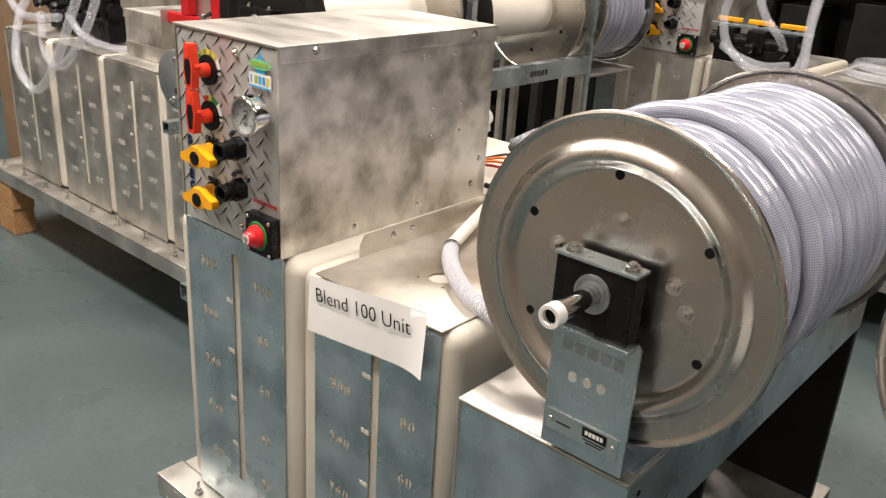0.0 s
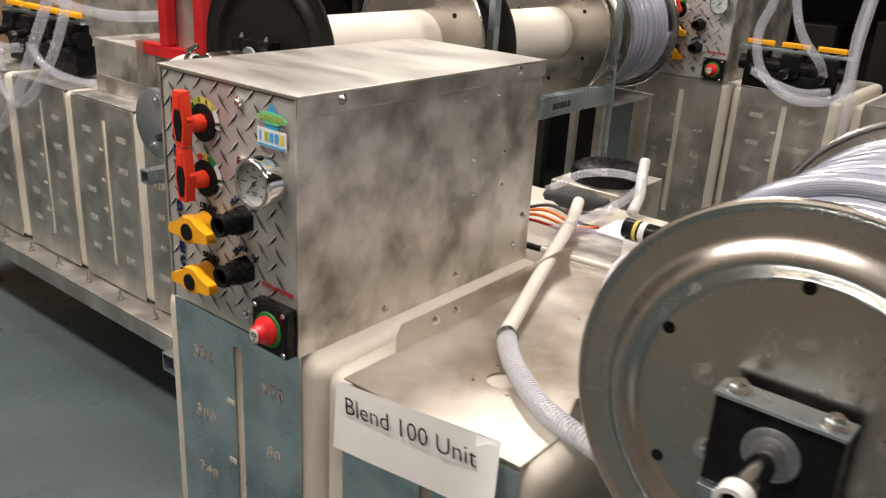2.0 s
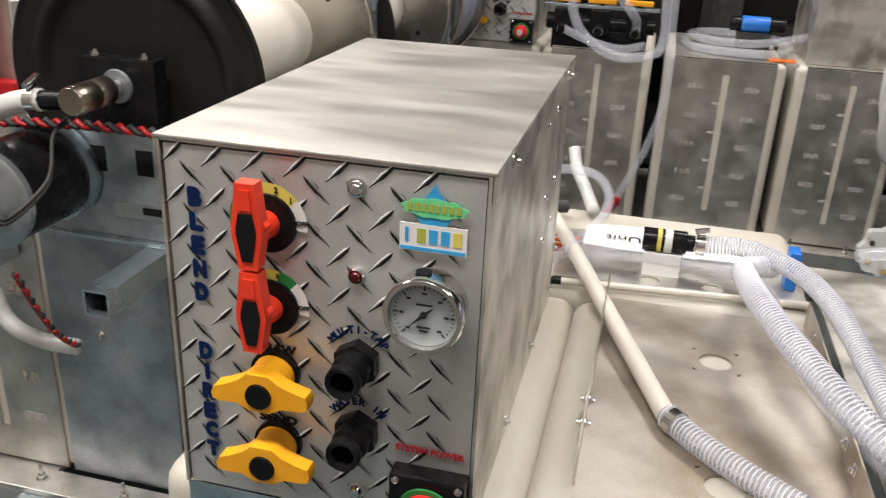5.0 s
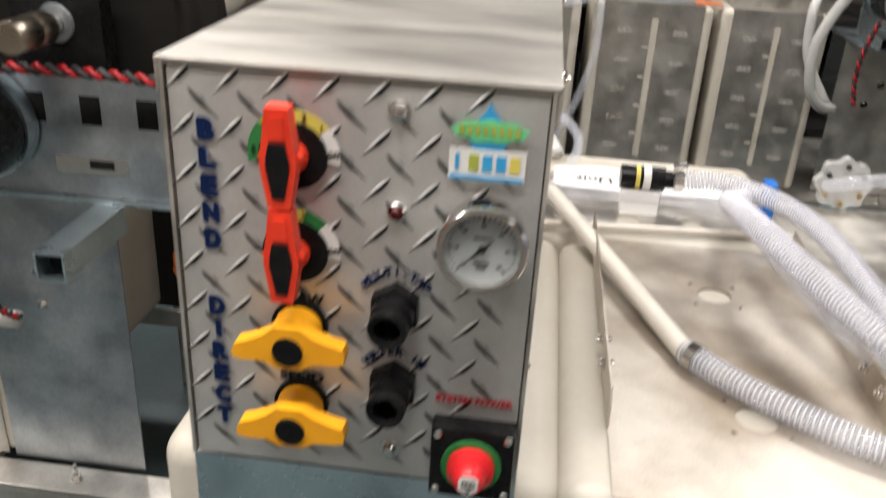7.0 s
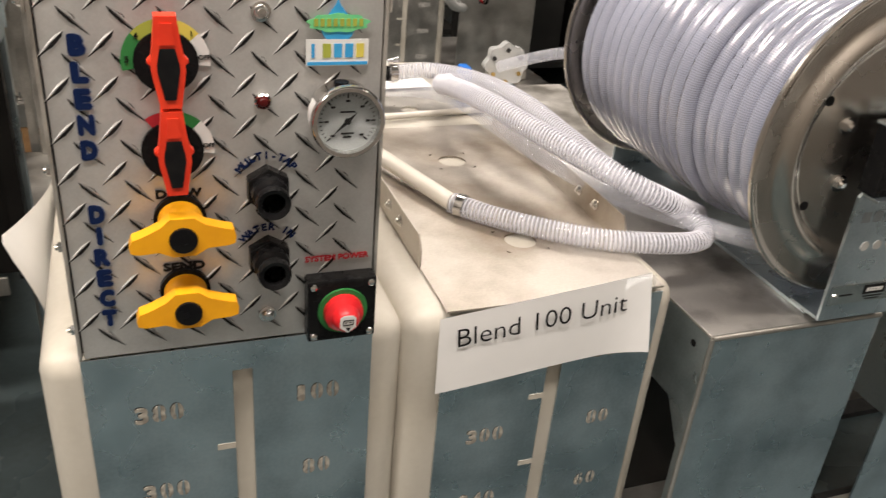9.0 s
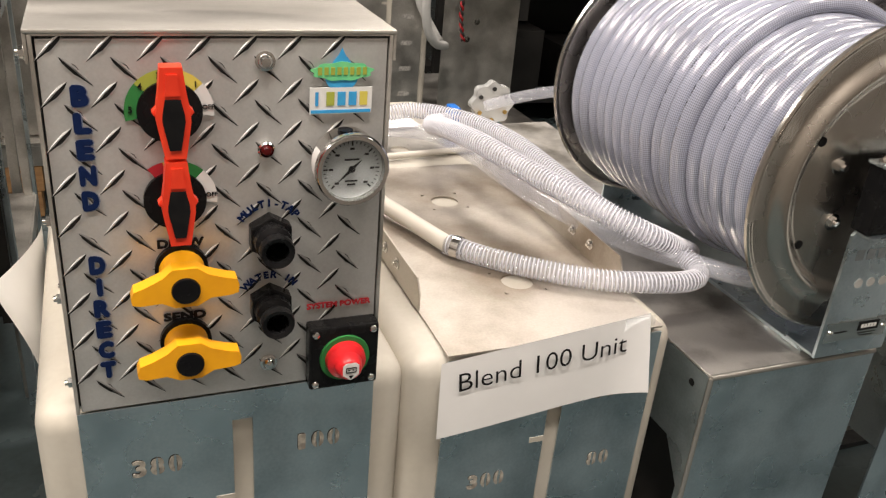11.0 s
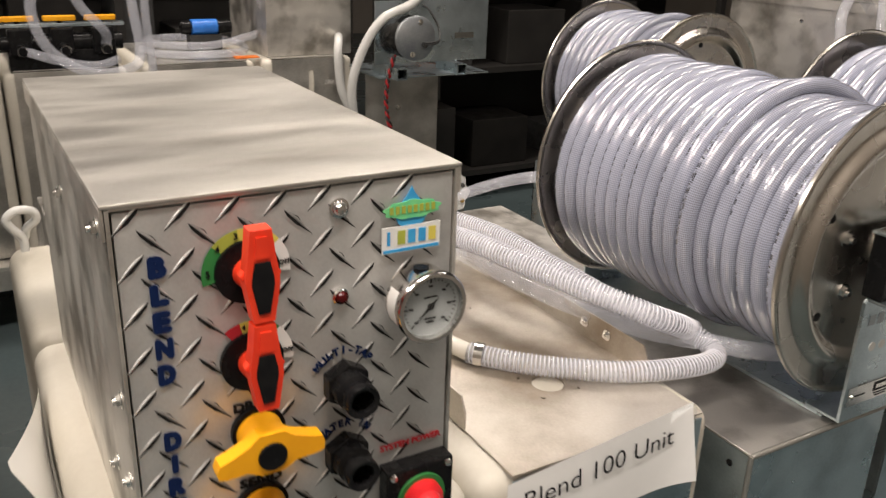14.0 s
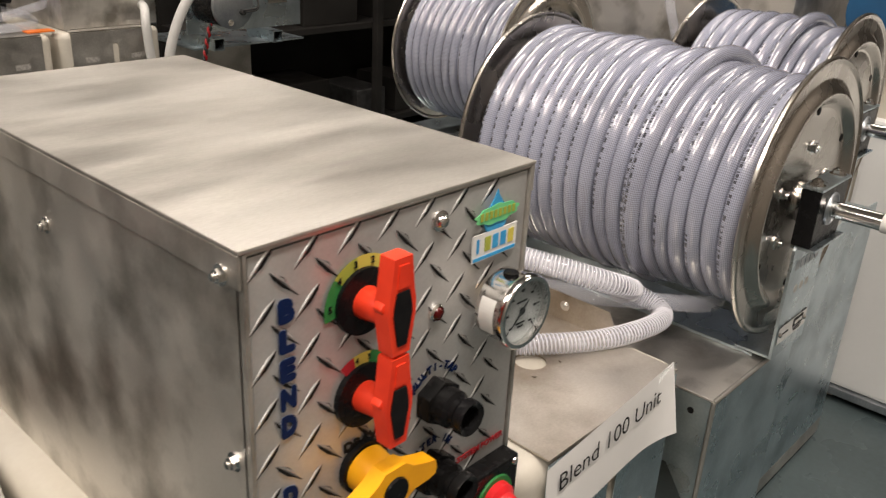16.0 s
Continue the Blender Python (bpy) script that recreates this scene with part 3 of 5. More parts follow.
    # indicator and bolts
    led = part("indicator", lathe([(0.0, -0.008), (0.0035, -0.0075), (0.0058, -0.005), (0.0060, -0.003)], 20, at=(0.188, 0, 0.2655)), LEDRED, panel, "dark red indicator lens", smooth=True)
    part("bezel", lathe([(0.0058, -0.004), (0.0065, -0.0055), (0.0080, -0.004), (0.0082, -0.001)], 24, at=(0.188, 0, 0.2655)), CHROME, led, smooth=True)
    for z in (0.348, 0.031):
        part("panel_bolt", lathe([(0.0, -0.0085), (0.004, -0.008), (0.0062, -0.0055), (0.0066, -0.0035), (0.0090, -0.003), (0.0092, -0.001)], 22, at=(0.188, 0, z)), CHROME, panel, smooth=True)
    # pressure gauge
    g = (0.260, 0, 0.256)
    gauge = part("pressure_gauge", lathe([(0.0, -0.010), (0.030, -0.010), (0.0325, -0.012), (0.0325, -0.036), (0.0350, -0.037), (0.0350, -0.042), (0.0335, -0.044), (0.0300, -0.044), (0.0298, -0.036), (0.0, -0.036)], 56, at=g), CHROME, panel, "round pressure gauge with steel case", smooth=True)
    part("stem", rods(((g[0], 0.0, g[2]), (g[0], -0.012, g[2]), 0.011, 18)), BRASS, gauge, smooth=True)
    part("gauge_plug", rods(((g[0] - 0.004, -0.026, g[2] + 0.031), (g[0] - 0.004, -0.026, g[2] + 0.0345), 0.007, 16)), BLACK, gauge, "black rubber plug", smooth=True)
    bm = bmesh.new()
    rows = [[bm.verts.new((g[0] + 0.0329 * math.cos(radians(a)), y, g[2] + 0.0329 * math.sin(radians(a)))) for y in (-0.032, -0.016)] for a in range(150, 216, 6)]
    for p, q in zip(rows, rows[1:]):
        bm.faces.new((p[0], p[1], q[1], q[0]))
    part("gauge_sticker", bm, WHITEPRINT, gauge, "white printed sticker")
    dial = part("dial", rods(((g[0], -0.0362, g[2]), (g[0], -0.0368, g[2]), 0.0296, 48)), DIAL, gauge, "pale grey dial face")
    tk = bmesh.new()
    for k in range(31):
        a = radians(225 - 9 * k)
        big = k % 5 == 0
        r0, r1 = (0.0225 if big else 0.0245), 0.0268
        p = Vector((math.cos(a), 0, math.sin(a)))
        q = Vector((-p.z, 0, p.x)) * (0.0008 if big else 0.0004)
        o = Vector((g[0], -0.0372, g[2]))
        tk.faces.new([tk.verts.new(o + v) for v in (p * r0 - q, p * r1 - q, p * r1 + q, p * r0 + q)])
    part("dial_ticks", tk, INK, dial)
    bars = bmesh.new()
    for k in range(7):
        a = radians(225 - 45 * k)
        x, z = g[0] + 0.0195 * math.cos(a), g[2] + 0.0195 * math.sin(a)
        box(bars, x - 0.002, x + 0.002, -0.0375, -0.0370, z - 0.001, z + 0.001)
    for dz, w in ((0.009, 0.007), (-0.012, 0.006), (-0.0155, 0.004)):
        box(bars, g[0] - w, g[0] + w, -0.0375, -0.0370, g[2] + dz - 0.0008, g[2] + dz + 0.0008)
    part("dial_marks", bars, INK, dial)
    nd = prism([(g[0] - 0.014, g[2] - 0.0135), (g[0] - 0.0015, g[2] + 0.0012), (g[0] + 0.009, g[2] + 0.0085), (g[0] + 0.0012, g[2] - 0.0015)], -0.0385, -0.0380)
    rod(nd, (g[0], -0.0376, g[2]), (g[0], -0.0392, g[2]), 0.0032, 16)
    part("needle", nd, INK, dial, "black needle")
    part("glass", rods(((g[0], -0.0412, g[2]), (g[0], -0.0420, g[2]), 0.0300, 48)), GLASS, gauge).visible_shadow = False
    # power switch
    sx, sz = 0.264, 0.0385
    sw = part("power_switch", boxes((sx - 0.037, sx + 0.037, -0.022, -0.001, sz - 0.037, sz + 0.037)), BLACK, panel, "black square battery switch with red knob", bevel=0.003)
    part("switch_ring", lathe([(0.0205, -0.0215), (0.0205, -0.0245), (0.0265, -0.0245), (0.0270, -0.0215)], 40, at=(sx, 0, sz)), GREEN, sw, "green ring", smooth=True)
    kb = part("switch_knob", lathe([(0.0, -0.048), (0.0105, -0.048), (0.0125, -0.046), (0.0150, -0.036), (0.0205, -0.032), (0.0215, -0.024), (0.0215, -0.021)], 32, at=(sx, 0, sz)), KNOB, sw, "red rotary knob", smooth=True)
    part("knob_label", prism([(sx - 0.0085, sz + 0.006), (sx - 0.0085, sz - 0.005), (sx, sz - 0.0115), (sx + 0.0085, sz - 0.005), (sx + 0.0085, sz + 0.006), (sx + 0.005, sz + 0.009), (sx - 0.005, sz + 0.009)], -0.0488, -0.0478), WHITEPRINT, kb, "white label with battery sign")
    ic = boxes((sx - 0.0055, sx + 0.0055, -0.0494, -0.0487, sz - 0.0022, sz - 0.0014), (sx - 0.0055, sx + 0.0055, -0.0494, -0.0487, sz + 0.0034, sz + 0.0042), (sx - 0.0055, sx - 0.0047, -0.0494, -0.0487, sz - 0.0014, sz + 0.0034), (sx + 0.0047, sx + 0.0055, -0.0494, -0.0487, sz - 0.0014, sz + 0.0034), (sx - 0.0032, sx - 0.0012, -0.0494, -0.0487, sz + 0.0005, sz + 0.0015), (sx + 0.0012, sx + 0.0032, -0.0494, -0.0487, sz + 0.0005, sz + 0.0015))
    prism([(sx - 0.0025, sz - 0.0055), (sx + 0.0025, sz - 0.0055), (sx, sz - 0.0095)], -0.0494, -0.0487, ic)
    part("label_sign", ic, INK, kb)
    for dx in (-0.0305, 0.0305):
        for dz in (-0.0305, 0.0305):
            part("switch_screw", rivet(bmesh.new(), (sx + dx, -0.022, sz + dz), (0, -1, 0), 0.0042), CHROME, sw, smooth=True)
    # sticker: drop, green bar and white plate as plain shapes
    st = part("sticker", boxes((0.2275, 0.2865, -0.0046, -0.0036, 0.2985, 0.3235)), WHITEPRINT, panel, "green, blue and white company sticker")
    part("sticker_stripe", boxes((0.2285, 0.2855, -0.0052, -0.0047, 0.2995, 0.3025)), SKYBLUE, st)
    for k in range(5):
        x = 0.2325 + k * 0.0105
        part("sticker_bar", boxes((x, x + (0.003 if k == 0 else 0.0075), -0.0052, -0.0047, 0.3065, 0.3195)), (SKYBLUE, LIME, SKYBLUE, SKYBLUE, LEMON)[k], st)
    drop = [(0.257 + 0.0155 * math.cos(radians(a)), 0.3335 + 0.0135 * math.sin(radians(a))) for a in range(150, 391, 15)] + [(0.2595, 0.3545), (0.257, 0.3600), (0.2545, 0.3545)]
    part("sticker_drop", prism(drop, -0.0044, -0.0034), SKYBLUE, st, smooth=False)
    cloud = []
    for k in range(48):
        a = 2 * math.pi * k / 48
        w = 1 + 0.07 * math.sin(9 * a)
        cloud.append((0.2575 + 0.0285 * w * math.cos(a), 0.3385 + 0.0085 * w * math.sin(a)))
    part("sticker_cloud", prism(cloud, -0.0052, -0.0045), LOGOGREEN, st)
    for k in range(8):
        x = 0.2345 + k * 0.0060
        part("sticker_bar", boxes((x, x + 0.0038, -0.0058, -0.0053, 0.3355, 0.3425)), LIME, st)
    return root


main_box = control_box((0, 0, 0.800))

# ---- tanks, their sheets and the skids ----


def rounded_tank(root, x0, x1, y0, y1, z0, z1, r=0.028):
    bm = boxes((x0, x1, y0, y1, z0, z1))
    bmesh.ops.bevel(bm, geom=list(bm.edges), offset=r, segments=5, profile=0.5, affect="EDGES")
    return part("tank_lobe", bm, POLY, root, "white polyethylene tank body", smooth=True)


def sheet_column(root, x0, x1, y, z0, z1, left, right, mat, ticks=True, slot=True, zslot=None, top_depth=0.0, readable=True):
    """Folded metal sheet in front of a tank with a sight slot, level ticks and cut numbers."""
    t = 0.0025
    w = x1 - x0
    s0, s1 = x0 + w * 0.49, x0 + w * 0.56
    zb, zt = zslot or (z0 + (z1 - z0) * 0.13, z1 - 0.04)
    bm = bmesh.new()
    if slot:
        # one sheet with a slot: grid of quads, given thickness
        xs, zs = [x0, s0, s1, x1], [z0, zb, zt, z1]
        vs = [[bm.verts.new((x, y - t, z)) for z in zs] for x in xs]
        for i in range(3):
            for j in range(3):
                if (i, j) != (1, 1):
                    bm.faces.new((vs[i][j], vs[i + 1][j], vs[i + 1][j + 1], vs[i][j + 1]))
        ext = bmesh.ops.extrude_face_region(bm, geom=list(bm.faces))
        bmesh.ops.translate(bm, verts=[v for v in ext["geom"] if isinstance(v, bmesh.types.BMVert)], vec=(0, t, 0))
    else:
        box(bm, x0, x1, y - t, y, z0, z1)
    ob = part("front_sheet", bm, mat, root, "metal sheet with a level slot and cut-out numbers", bevel=0.0006)
    n = max(2, len(right))
    zs = [zt - 0.045 - (zt - zb - 0.078) * k / max(1, n - 1) for k in range(n)]
    if ticks and slot:
        for k in range(n):
            z = zs[k] - (zs[0] - zs[1]) * 0.53
            if z > zb:
                part("tick", boxes((s0 - 0.020, s0 - 0.0002, y - t - 0.0006, y - t + 0.001, z - 0.004, z + 0.004)), POLY, ob)
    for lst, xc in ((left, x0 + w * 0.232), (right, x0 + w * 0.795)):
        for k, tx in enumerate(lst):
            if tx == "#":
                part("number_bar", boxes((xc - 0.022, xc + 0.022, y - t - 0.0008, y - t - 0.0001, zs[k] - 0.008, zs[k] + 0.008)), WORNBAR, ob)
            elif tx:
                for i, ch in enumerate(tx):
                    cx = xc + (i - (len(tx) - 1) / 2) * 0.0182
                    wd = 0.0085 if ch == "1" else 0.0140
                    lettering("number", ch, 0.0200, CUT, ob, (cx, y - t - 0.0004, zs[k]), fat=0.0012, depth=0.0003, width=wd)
                    # shadow of the cut edge, drawn as a dark copy shifted up and left
                    lettering("number_shadow", ch, 0.0200, RUBBER, ob, (cx - 0.0006, y - t - 0.0001, zs[k] + 0.0010), fat=0.0014, depth=0.0001, width=wd)
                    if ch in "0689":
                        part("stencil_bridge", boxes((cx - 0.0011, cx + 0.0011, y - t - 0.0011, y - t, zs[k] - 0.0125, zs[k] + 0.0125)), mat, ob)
    return ob


def skid_bolt(root, x, y, z, h=0.03):
    bm = rods(((x, y, z), (x, y, z + 0.003), 0.010, 18), ((x, y, z + 0.003), (x, y, z + 0.011), 0.0075, 6), ((x, y, z + 0.011), (x, y, z + h), 0.0035, 10))
    return part("skid_bolt", bm, CHROME, root, smooth=True)


# main unit
unit = thing("mixing_tank", (0, 0, 0.15), "white two-lobed mixing tank clad in aluminium sheet", "tank", "tanks")
rounded_tank(unit, -0.042, 0.348, 0.004, 0.585, 0.0, 0.650)
rounded_tank(unit, 0.345, 0.717, 0.004, 0.585, 0.0, 0.650)
rounded_tank(unit, -0.042, 0.712, 0.59, 1.0, 0.0, 0.652)
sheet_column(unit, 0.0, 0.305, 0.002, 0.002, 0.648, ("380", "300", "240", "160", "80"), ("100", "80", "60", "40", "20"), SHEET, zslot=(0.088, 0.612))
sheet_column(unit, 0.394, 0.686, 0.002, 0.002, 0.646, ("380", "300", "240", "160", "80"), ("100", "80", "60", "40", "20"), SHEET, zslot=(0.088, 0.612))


def holed_plate(x0, x1, y0, y1, z, t, holes, seg=28):
    """A sheet with round holes, through its thickness."""
    bm = bmesh.new()
    # strips in y, each hole set in a square cell that is fanned round it
    cells = sorted(holes)
    ys = sorted({y0, y1, *[c[1] - c[2] * 1.4 for c in cells], *[c[1] + c[2] * 1.4 for c in cells]})
    for a, b in zip(ys, ys[1:]):
        inside = [c for c in cells if abs((a + b) / 2 - c[1]) < c[2] * 1.4 - 1e-6]
        if not inside:
            bm.faces.new([bm.verts.new(p) for p in ((x0, a, z), (x1, a, z), (x1, b, z), (x0, b, z))])
            continue
        xs = x0
        for cx, cy, r in inside:
            l, rgt = cx - r * 1.4, cx + r * 1.4
            bm.faces.new([bm.verts.new(p) for p in ((xs, a, z), (l, a, z), (l, b, z), (xs, b, z))])
            q = r * 1.4
            ring, sq = [], []
            for k in range(seg):
                an = 2 * math.pi * k / seg
                c, s = math.cos(an), math.sin(an)
                m = max(abs(c), abs(s))
                ring.append(bm.verts.new((cx + r * c, cy + r * s, z)))
                sq.append(bm.verts.new((cx + q * c / m, cy + q * s / m, z)))
            for k in range(seg):
                j = (k + 1) % seg
                bm.faces.new((ring[k], ring[j], sq[j], sq[k]))
            xs = rgt
        bm.faces.new([bm.verts.new(p) for p in ((xs, a, z), (x1, a, z), (x1, b, z), (xs, b, z))])
    bmesh.ops.remove_doubles(bm, verts=bm.verts, dist=1e-5)
    ext = bmesh.ops.extrude_face_region(bm, geom=list(bm.faces))
    bmesh.ops.translate(bm, verts=[v for v in ext["geom"] if isinstance(v, bmesh.types.BMVert)], vec=(0, 0, t))
    return bm


top = part("top_sheet", holed_plate(0.394, 0.686, 0.0005, 0.585, 0.6515, 0.0025, ((0.552, 0.150, 0.022), (0.553, 0.428, 0.022))), SMUDGED, unit, "sanded aluminium top sheet with round holes")
for x in (0.394, 0.686):
    out = [(0.105, 0.654), (0.105, 0.678), (0.116, 0.696), (0.580, 0.696), (0.580, 0.654)]
    bm = bmesh.new()
    a = [bm.verts.new((x - 0.0012, y, z)) for y, z in out]
    b = [bm.verts.new((x + 0.0012, y, z)) for y, z in out]
    bm.faces.new(a)
    bm.faces.new(b[::-1])
    for k in range(5):
        bm.faces.new((a[k], b[k], b[(k + 1) % 5], a[(k + 1) % 5]))
    fl = part("side_flange", bm, SMUDGED, unit, "upturned aluminium flange")
    for y in (0.19, 0.24, 0.50):
        part("flange_bolt", hexbolt(bmesh.new(), (x + 0.0013, y, 0.678), (1, 0, 0), 0.0055, 0.003), CHROME, fl, smooth=True)
        part("flange_bolt", hexbolt(bmesh.new(), (x - 0.0013, y, 0.678), (-1, 0, 0), 0.0055, 0.003), CHROME, fl, smooth=True)
# rear top sheet
part("rear_sheet", holed_plate(0.30, 0.70, 0.64, 0.86, 0.6535, 0.0025, ((0.455, 0.668, 0.018), (0.556, 0.670, 0.018))), ALU, unit, "rear aluminium top sheet with round holes")
tie = part("tie_rod", rods(((0.312, 0.602, 0.662), (0.70, 0.640, 0.662), 0.006, 14)), PVC, unit, "thin cream tie tube", smooth=True)
part("tie_tip", rods(((0.285, 0.600, 0.662), (0.318, 0.603, 0.662), 0.0065, 14)), BLACK, tie, "black tip", smooth=True)

skid = thing("skid_frame", (0, 0, 0), "aluminium skid frame of folded channels bolted under the tank", "skid", "skid frames")
for nm, d in (("channel_top", (-0.10, 1.06, -0.055, 0.012, 0.135, 0.146)), ("channel_web", (-0.10, 1.06, -0.055, -0.047, FZ + 0.009, 0.1345)), ("channel_foot", (-0.10, 1.06, -0.055, 0.012, FZ + 0.001, FZ + 0.008))):
    part(nm, boxes(d), WORN, skid, bevel=0.0015)
part("rear_channel", boxes((-0.10, 1.06, 1.0, 1.06, 0.136, 0.147), (-0.10, 1.06, 1.052, 1.06, FZ + 0.001, 0.136)), WORN, skid, bevel=0.0015)
part("deck", boxes((-0.09, 1.05, 0.013, 0.999, 0.138, 0.148)), WORN, skid)
for x in (0.05, 0.35, 0.70, 1.0):
    part("foot_rail", boxes((x - 0.04, x + 0.04, 0.02, 0.99, FZ, 0.137)), RUBBER, skid, bevel=0.003)
    skid_bolt(skid, x - 0.02, -0.028, 0.146)
    skid_bolt(skid, x, 1.03, 0.147)
# paper sign on the tank


def paper(name, cells, fn, parent=None, label="", category="sign"):
    nx, nz = cells
    bm = bmesh.new()
    g = [[bm.verts.new(fn(i / nx, j / nz)) for j in range(nz + 1)] for i in range(nx + 1)]
    for i in range(nx):
        for j in range(nz):
            bm.faces.new((g[i][j], g[i + 1][j], g[i + 1][j + 1], g[i][j + 1]))
    ob = part(name, bm, PAPER, parent, smooth=True)
    if parent is None:
        tagged(ob, label, category)
    return ob


def sign_shape(u, v):
    x = 0.384 + 0.284 * u - 0.008 * v * u
    z = 0.694 + 0.026 * u + (0.104 + 0.005 * u) * v
    curl = 0.014 * max(0, (u - 0.75) / 0.25) ** 2 * (1 - v) + 0.006 * max(0, 0.3 - u) * (1 - v) + 0.0012 * math.sin(7 * u) * (1 - v)
    return (x, -0.0045 - curl - 0.003 * (1 - v), z)


sign = paper("paper_sign", (28, 10), sign_shape, None, "white paper sign taped to the tank, corner curling", "paper sign")
words = lettering("sign_text", "Blend 100 Unit", 0.0262, INK, None, (0.517, -0.0088, 0.780), flat=(90, -5.6, 0), bold=-0.0003, depth=0.0002)
words.parent = sign
lob = words.dimensions
words.scale = (0.224 / max(0.01, lob[0]), 1, 1)
# tape
part("tape", boxes((0.625, 0.668, -0.0055, -0.0050, 0.79, 0.825)), GLASS, sign, "clear sticky tape").visible_shadow = False


def side_paper(u, v):
    y = 0.215 + 0.23 * u
    z = 0.690 + 0.105 * v + 0.01 * u
    out = 0.050 * v ** 1.6 * max(0.0, 1 - abs(u - 0.22) / 0.75) ** 1.4
    return (-0.0455 - out, y, z + 0.25 * out)


paper("hanging_paper", (12, 10), side_paper, None, "white paper sheet hanging loose from the tank side", "paper")

# ---- reels ----


def flange_profile(sign, dish=0.0):
    """Pressed steel disc, bead ring and rolled rim; sign -1 turns the bead to the front."""
    p = [(0.030, 0.0), (0.034, 0.0), (0.139, 0.0), (0.1425, 0.0)]
    p += [(0.1425 + 0.0375 * k / 14, 0.0125 * math.sin(math.pi * k / 14) ** 1.4) for k in range(1, 14)]
    p += [(0.180, 0.0002), (0.183, 0.0004), (0.201, 0.0010), (0.204, 0.0014), (0.206, 0.0034), (0.209, 0.0042), (0.2115, 0.0028), (0.2125, -0.001), (0.210, -0.004), (0.206, -0.0035), (0.203, -0.0008), (0.200, -0.0010), (0.034, -0.0012), (0.030, -0.0012)]
    return [(r, sign * d) for r, d in p]


def windings(root, width, seed, rc=0.172, r=0.0128, label="", loose=True):
    """Hose wound on the drum, turn beside turn, with one loose turn crossing over."""
    rng = random.Random(seed)
    n = int((width - 0.012) / 0.0262)
    pitch = (width - 0.012) / n
    seg = 56
    pts = []
    offs = [rng.uniform(-0.0045, 0.005) for _ in range(n + 2)]
    lean = [rng.uniform(-0.004, 0.004) for _ in range(n + 2)]
    for k in range(n * seg + 1):
        u = k / seg
        i, f = int(u), u - int(u)
        e = f * f * (3 - 2 * f)
        rr = rc + offs[i] * (1 - e) + offs[i + 1] * e + 0.011 * min(1, max(0, (u / n - 0.24) / 0.10)) - 0.004
        a = 2 * math.pi * u
        y = 0.006 + r + (width - 0.012 - 2 * r) * u / n + (lean[i] * (1 - e) + lean[i + 1] * e) * math.sin(a)
        pts.append(Vector((rr * math.cos(a), y, rr * math.sin(a))))
    radial = lambda p: Vector((p.x, 0, p.z)).normalized()
    ob = tube("wound_turn", pts, r, HOSE, root, label, sides=12, up=radial)
    under = []
    for k in range(n * 40 + 1):
        a = 2 * math.pi * k / 40
        under.append(Vector(((rc - 0.022) * math.cos(a), 0.014 + (width - 0.028) * k / (n * 40), (rc - 0.022) * math.sin(a))))
    tube("under_layer", under, r, HOSE, root, sides=8, up=radial)
    if loose:
        cross = []
        for k in range(101):
            a = radians(-60 + 300 * k / 100)
            rr = rc + 0.0235 * math.sin(math.pi * k / 100) ** 0.35 - 0.004
            y = width * (0.27 + 0.10 * k / 100)
            cross.append(Vector((rr * math.cos(a), y, rr * math.sin(a))))
        tube("loose_turn", cross, r, HOSE, root, sides=12, up=radial)
    return ob


def reel(loc, width, group, label, front=STEEL, front_label="", wound=True, seed=1, core=True):
    """Drum with two pressed flanges. Its middle stands at loc, the front flange at y 0, the drum runs back."""
    root = thing("hose_reel", loc, label, "hose reel", group)
    fr = part("front_flange", lathe(flange_profile(-1), 112), front, root, front_label, smooth=True)
    part("rear_flange", lathe([(r, width + d) for r, d in flange_profile(1)], 112), STEEL, root, smooth=True)
    part("drum", lathe([(0.0, 0.001), (0.080, 0.001), (0.080, width - 0.001), (0.0, width - 0.001)], 48), PVC, root, "cream plastic pipe drum", smooth=True)
    part("front_hub", lathe([(0.0, -0.004), (0.031, -0.004), (0.031, 0.001)], 32), front, fr, smooth=True)
    for k in range(6):
        a = radians(94 - 60 * k)
        for yy, sgn, par in ((-0.0003, -1, fr),):
            part("flange_hole", rods(((0.1375 * math.cos(a), 0, 0.1375 * math.sin(a)), (0.1375 * math.cos(a), -0.0006, 0.1375 * math.sin(a)), 0.0062, 20)), INK, fr, "dark hole")
        part("flange_hole", rods(((0.1375 * math.cos(a), width - 0.0018, 0.1375 * math.sin(a)), (0.1375 * math.cos(a), width - 0.0012, 0.1375 * math.sin(a)), 0.0062, 20)), INK, root, "dark hole")
    for a, r in ((90, 0.082), (17, 0.083), (-2, 0.100), (162, 0.088), (-70, 0.085), (215, 0.085)):
        a = radians(a)
        if front is not BLACK_PAINT_SHADE:
            part("flange_nut", hexbolt(bmesh.new(), (r * math.cos(a), 0, r * math.sin(a)), (0, -1, 0), 0.0078, 0.006), CHROME, fr, smooth=True)
    part("shaft", rods(((0, 0.002, 0), (0, -0.125, 0), 0.0125, 28)), CHROME, root, "bright steel shaft", smooth=True)
    sl = part("shaft_end", lathe([(0.0095, -0.119), (0.0095, -0.134), (0.0140, -0.134), (0.0145, -0.1325), (0.0145, -0.117), (0.0126, -0.1165)], 28), WHITEPRINT, root, "white thread tape on the shaft end", smooth=True)
    part("shaft_bore", rods(((0, -0.1262, 0), (0, -0.1256, 0), 0.0100, 24)), INK, sl)
    return root


